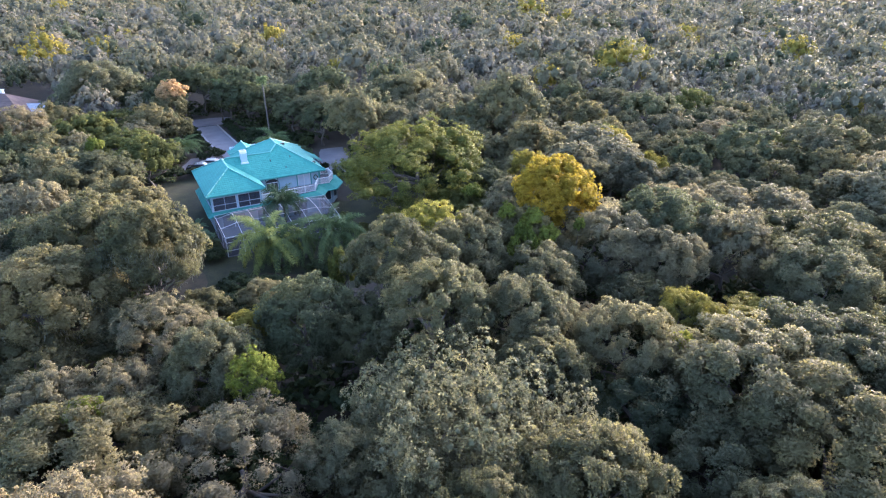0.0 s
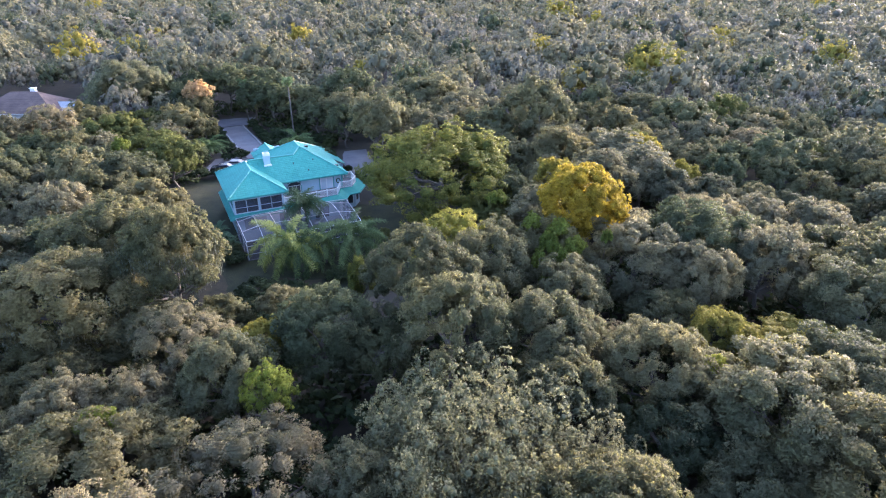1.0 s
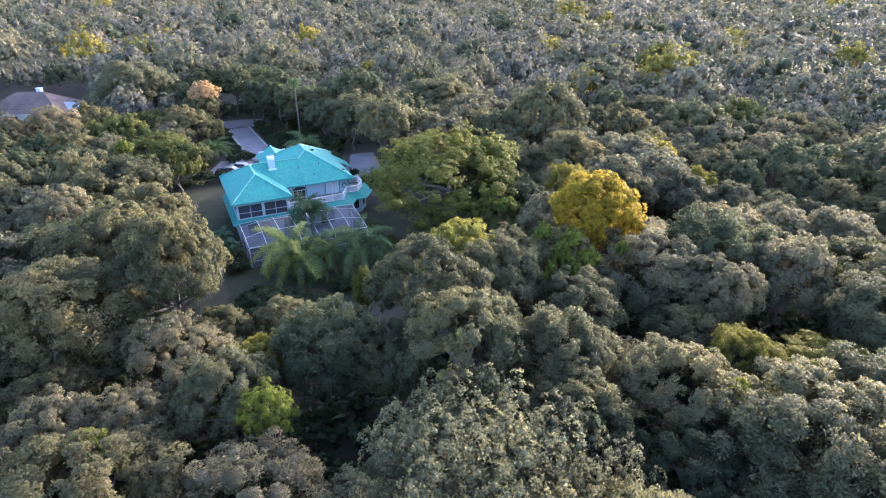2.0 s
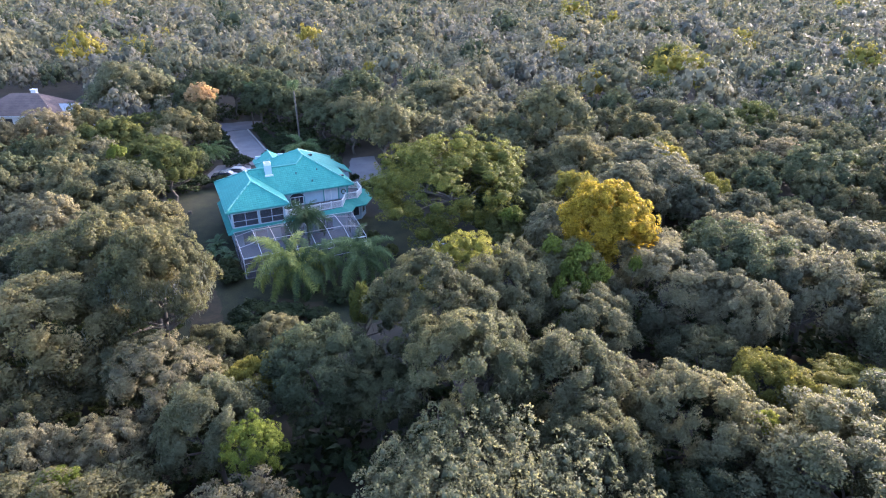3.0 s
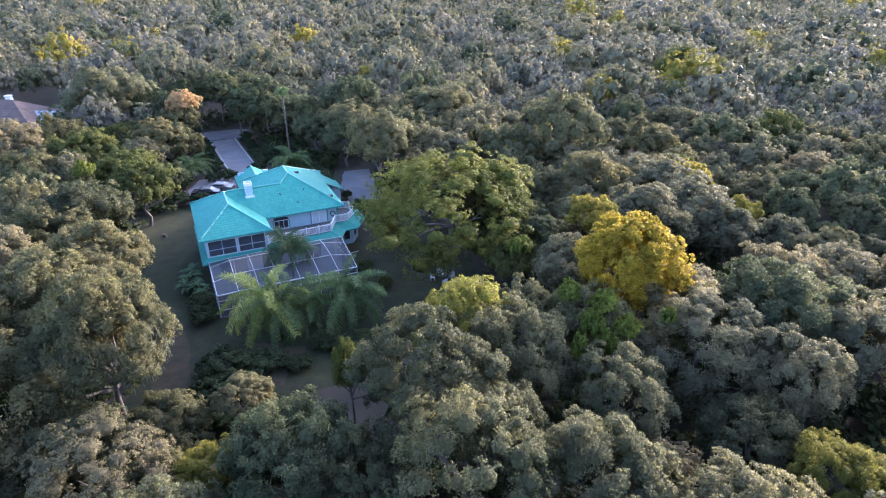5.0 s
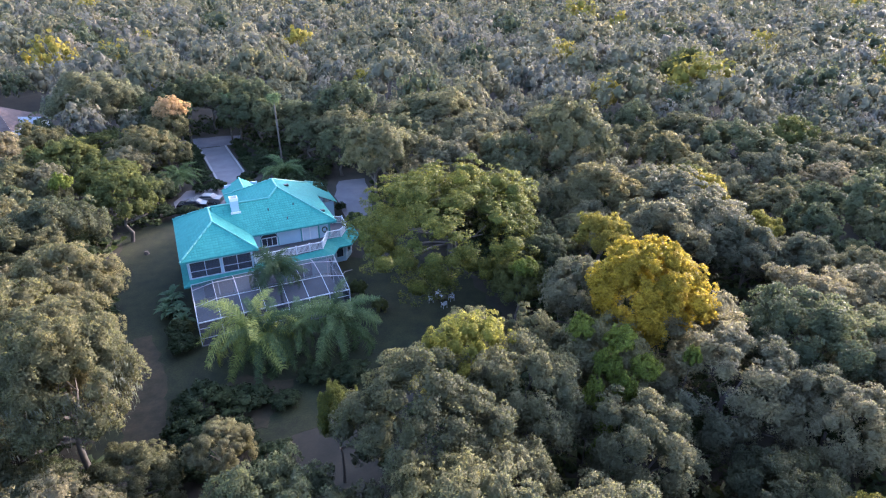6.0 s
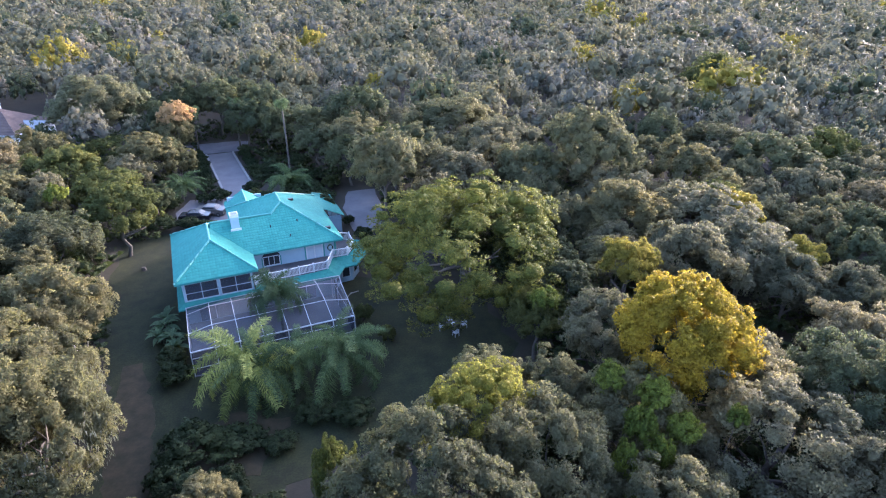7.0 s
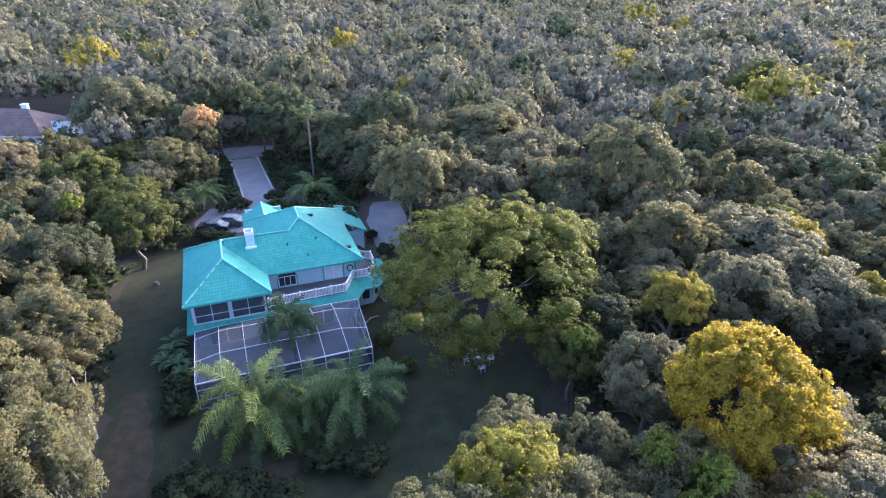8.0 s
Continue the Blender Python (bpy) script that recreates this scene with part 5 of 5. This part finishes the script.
palm("spreading feathery palm in the garden behind the house", 17.4, 43.6, 1.6, FROND_LONG, 24, 0.25, 6, (5, 75), 0.9)
palm("low spreading palm in the garden behind the house", 19.6, 46.5, 0.8, FROND_CYCAD, 16, 0.25, 7, (10, 60), 1.2)
palm("tall thin palm with drooping yellowed fronds", 19.2, 54.0, 12.6, FROND_TALL, 22, 0.16, 8, (-35, 50), 1.15)
palm("tall thin palm beside the driveway", 12.8, 72.5, 9.5, FROND_TALL, 18, 0.16, 9, (-30, 50), 1.1)
palm("tall thin palm beside the driveway", 5.0, 73.0, 8.5, FROND_TALL, 18, 0.16, 10, (-30, 50), 1.1)


def blade_mesh():
    """One broad arching leaf, folded along its rib."""
    bm = bmesh.new()
    rows = []
    for i in range(7):
        s = i / 6
        c = Vector((1.5 * s, 0, 1.2 * s - 1.15 * s * s))
        w = 0.27 * math.sin(math.pi * min(1, 0.08 + 0.92 * s)) + 0.01
        rows.append([bm.verts.new(c + Vector((0, -w, 0.08 * w))), bm.verts.new(c - Vector((0, 0, 0.06))), bm.verts.new(c + Vector((0, w, 0.08 * w)))])
    for a, b in zip(rows, rows[1:]):
        bm.faces.new((a[0], a[1], b[1], b[0]))
        bm.faces.new((a[1], a[2], b[2], b[1]))
    me = bpy.data.meshes.new("leaf")
    bm.to_mesh(me)
    bm.free()
    me.materials.append(broad_leaf)
    return me


BLADE = blade_mesh()


def broad_plant(x, y, h, seed):
    rnd = random.Random(seed)
    e = thing("broadleaf_plant", "large-leaved green plant beside the pool cage", "plant", (x, y, 0), 0, "broadleaf plants")
    bm = bmesh.new()
    add_tube(bm, [(0, 0, -0.05), (0.05, 0, h)], [0.12, 0.07], 7)
    part("stem", bm, bark, e)
    for i in range(13):
        f = new("leaf", BLADE)
        f.parent = e
        f.matrix_basis = pose(0, 0, h * rnd.uniform(0.55, 1.0), 0, rnd.uniform(-45, 15), i * 137.5) @ Matrix.Diagonal((*(rnd.uniform(0.7, 1.15),) * 3, 1))


for k, (x, y, h) in enumerate([(-2.3, 8.6, 1.3), (-2.9, 7.0, 1.0), (-1.7, 6.2, 1.2), (-2.2, 10.3, 1.0), (-1.4, 4.6, 0.8)]):
    broad_plant(x, y, h, k)


# ---- parked cars, garden table ----
def car(x, y, turn, words, paint):
    e = thing("car", words, "car", (x, y, 0.06), turn)
    bm = bmesh.new()
    side = [(-2.2, 0.35), (-2.25, 0.75), (-2.1, 0.98), (-1.35, 1.05), (-0.75, 1.45), (0.75, 1.48), (1.35, 1.1), (2.15, 1.02), (2.25, 0.75), (2.2, 0.35)]
    rows = []
    for yy, k in ((-0.88, 0.94), (-0.8, 1.0), (0.8, 1.0), (0.88, 0.94)):
        rows.append([bm.verts.new((px, yy * (0.82 if pz > 1.2 else 1.0), 0.35 + (pz - 0.35) * k)) for px, pz in side])
    for a, b in zip(rows, rows[1:]):
        for i in range(len(side)):
            j = (i + 1) % len(side)
            bm.faces.new((a[i], a[j], b[j], b[i]))
    bm.faces.new(rows[0][::-1])
    bm.faces.new(rows[-1])
    bmesh.ops.recalc_face_normals(bm, faces=bm.faces)
    body = part("body", bm, paint, e)
    for pts in ([(0.82, 1.47), (1.3, 1.14)], [(-0.82, 1.44), (-1.28, 1.1)]):
        (xa, za), (xb, zb) = pts
        mesh_object("windscreen", [(xa, -0.6, za + 0.015), (xb + 0.03, -0.66, zb + 0.02), (xb + 0.03, 0.66, zb + 0.02), (xa, 0.6, za + 0.015)], [(0, 1, 2, 3)], dark_glass, body)
    for s in (-1, 1):
        mesh_object("side_window", [(-1.1, s * 0.845, 1.08), (1.1, s * 0.845, 1.08), (0.7, s * 0.76, 1.4), (-0.7, s * 0.76, 1.4)], [(0, 1, 2, 3)], dark_glass, body)
        for xx in (-1.4, 1.4):
            wb = bmesh.new()
            add_tube(wb, [(xx, s * 0.7, 0.33), (xx, s * 0.9, 0.33)], [0.33, 0.33], 16)
            wh = part("wheel", wb, rubber, e)
            hb = bmesh.new()
            add_tube(hb, [(xx, s * 0.89, 0.33), (xx, s * 0.915, 0.33)], [0.2, 0.18], 12)
            part("rim", hb, silver_paint, wh)


car(4.6, 39.4, -28, "silver saloon car parked behind the house", silver_paint)
car(2.3, 38.0, -20, "black car parked behind the house", black_paint)

table = thing("garden_table", "dark round garden table under the oak", "table", (25.3, -2.6, 0.02), 10)
bm = bmesh.new()
add_tube(bm, [(0, 0, 0.70), (0, 0, 0.74)], [0.62, 0.62], 20)
part("tabletop", bm, dark_metal, table)
for k in range(4):
    a = math.pi / 4 + k * math.pi / 2
    part("leg", bar((0.5 * math.cos(a), 0.5 * math.sin(a), 0), (0.42 * math.cos(a), 0.42 * math.sin(a), 0.7), 0.05), dark_metal, table)
bm = bmesh.new()
add_tube(bm, [(0, 0, 0.76), (0, 0, 0.80)], [0.2, 0.24], 14)
tagged(part("tray", bm, white_paint), "round white tray on the garden table", "tray").matrix_basis = pose(25.3, -2.6, 0.02)
# white dimmed to grey: the oak's shade is put into the chairs' colour
seat_paint = surface("shade_dimmed_white_paint", (0.3, 0.31, 0.33), (0.42, 0.43, 0.45), 3, 0.6, 0.2, 40)
chair = thing("garden_chair", "white metal garden chair at the table", "chair", (25.1, -3.8, 0.02), 8, "garden chairs")
part("seat", box(-0.25, 0.25, -0.25, 0.25, 0.42, 0.46, bevel=0.012), seat_paint, chair)
for x in (-0.23, 0.23):
    part("leg", bar((x, 0.23, 0), (x, 0.22, 0.42), 0.035), seat_paint, chair)
    part("leg", bar((x, -0.25, 0), (x, -0.23, 0.9), 0.035), seat_paint, chair)
    part("armrest", box(x - 0.025, x + 0.025, -0.24, 0.22, 0.62, 0.65), seat_paint, chair)
for z in (0.55, 0.68, 0.81):
    part("back_slat", box(-0.22, 0.22, -0.25, -0.225, z, z + 0.08), seat_paint, chair)
for x, y, a in ((24.2, -2.2, -100), (25.5, -1.4, 185), (26.5, -2.8, 95)):
    copy_thing(chair, pose(x, y, 0.02, 0, 0, a))
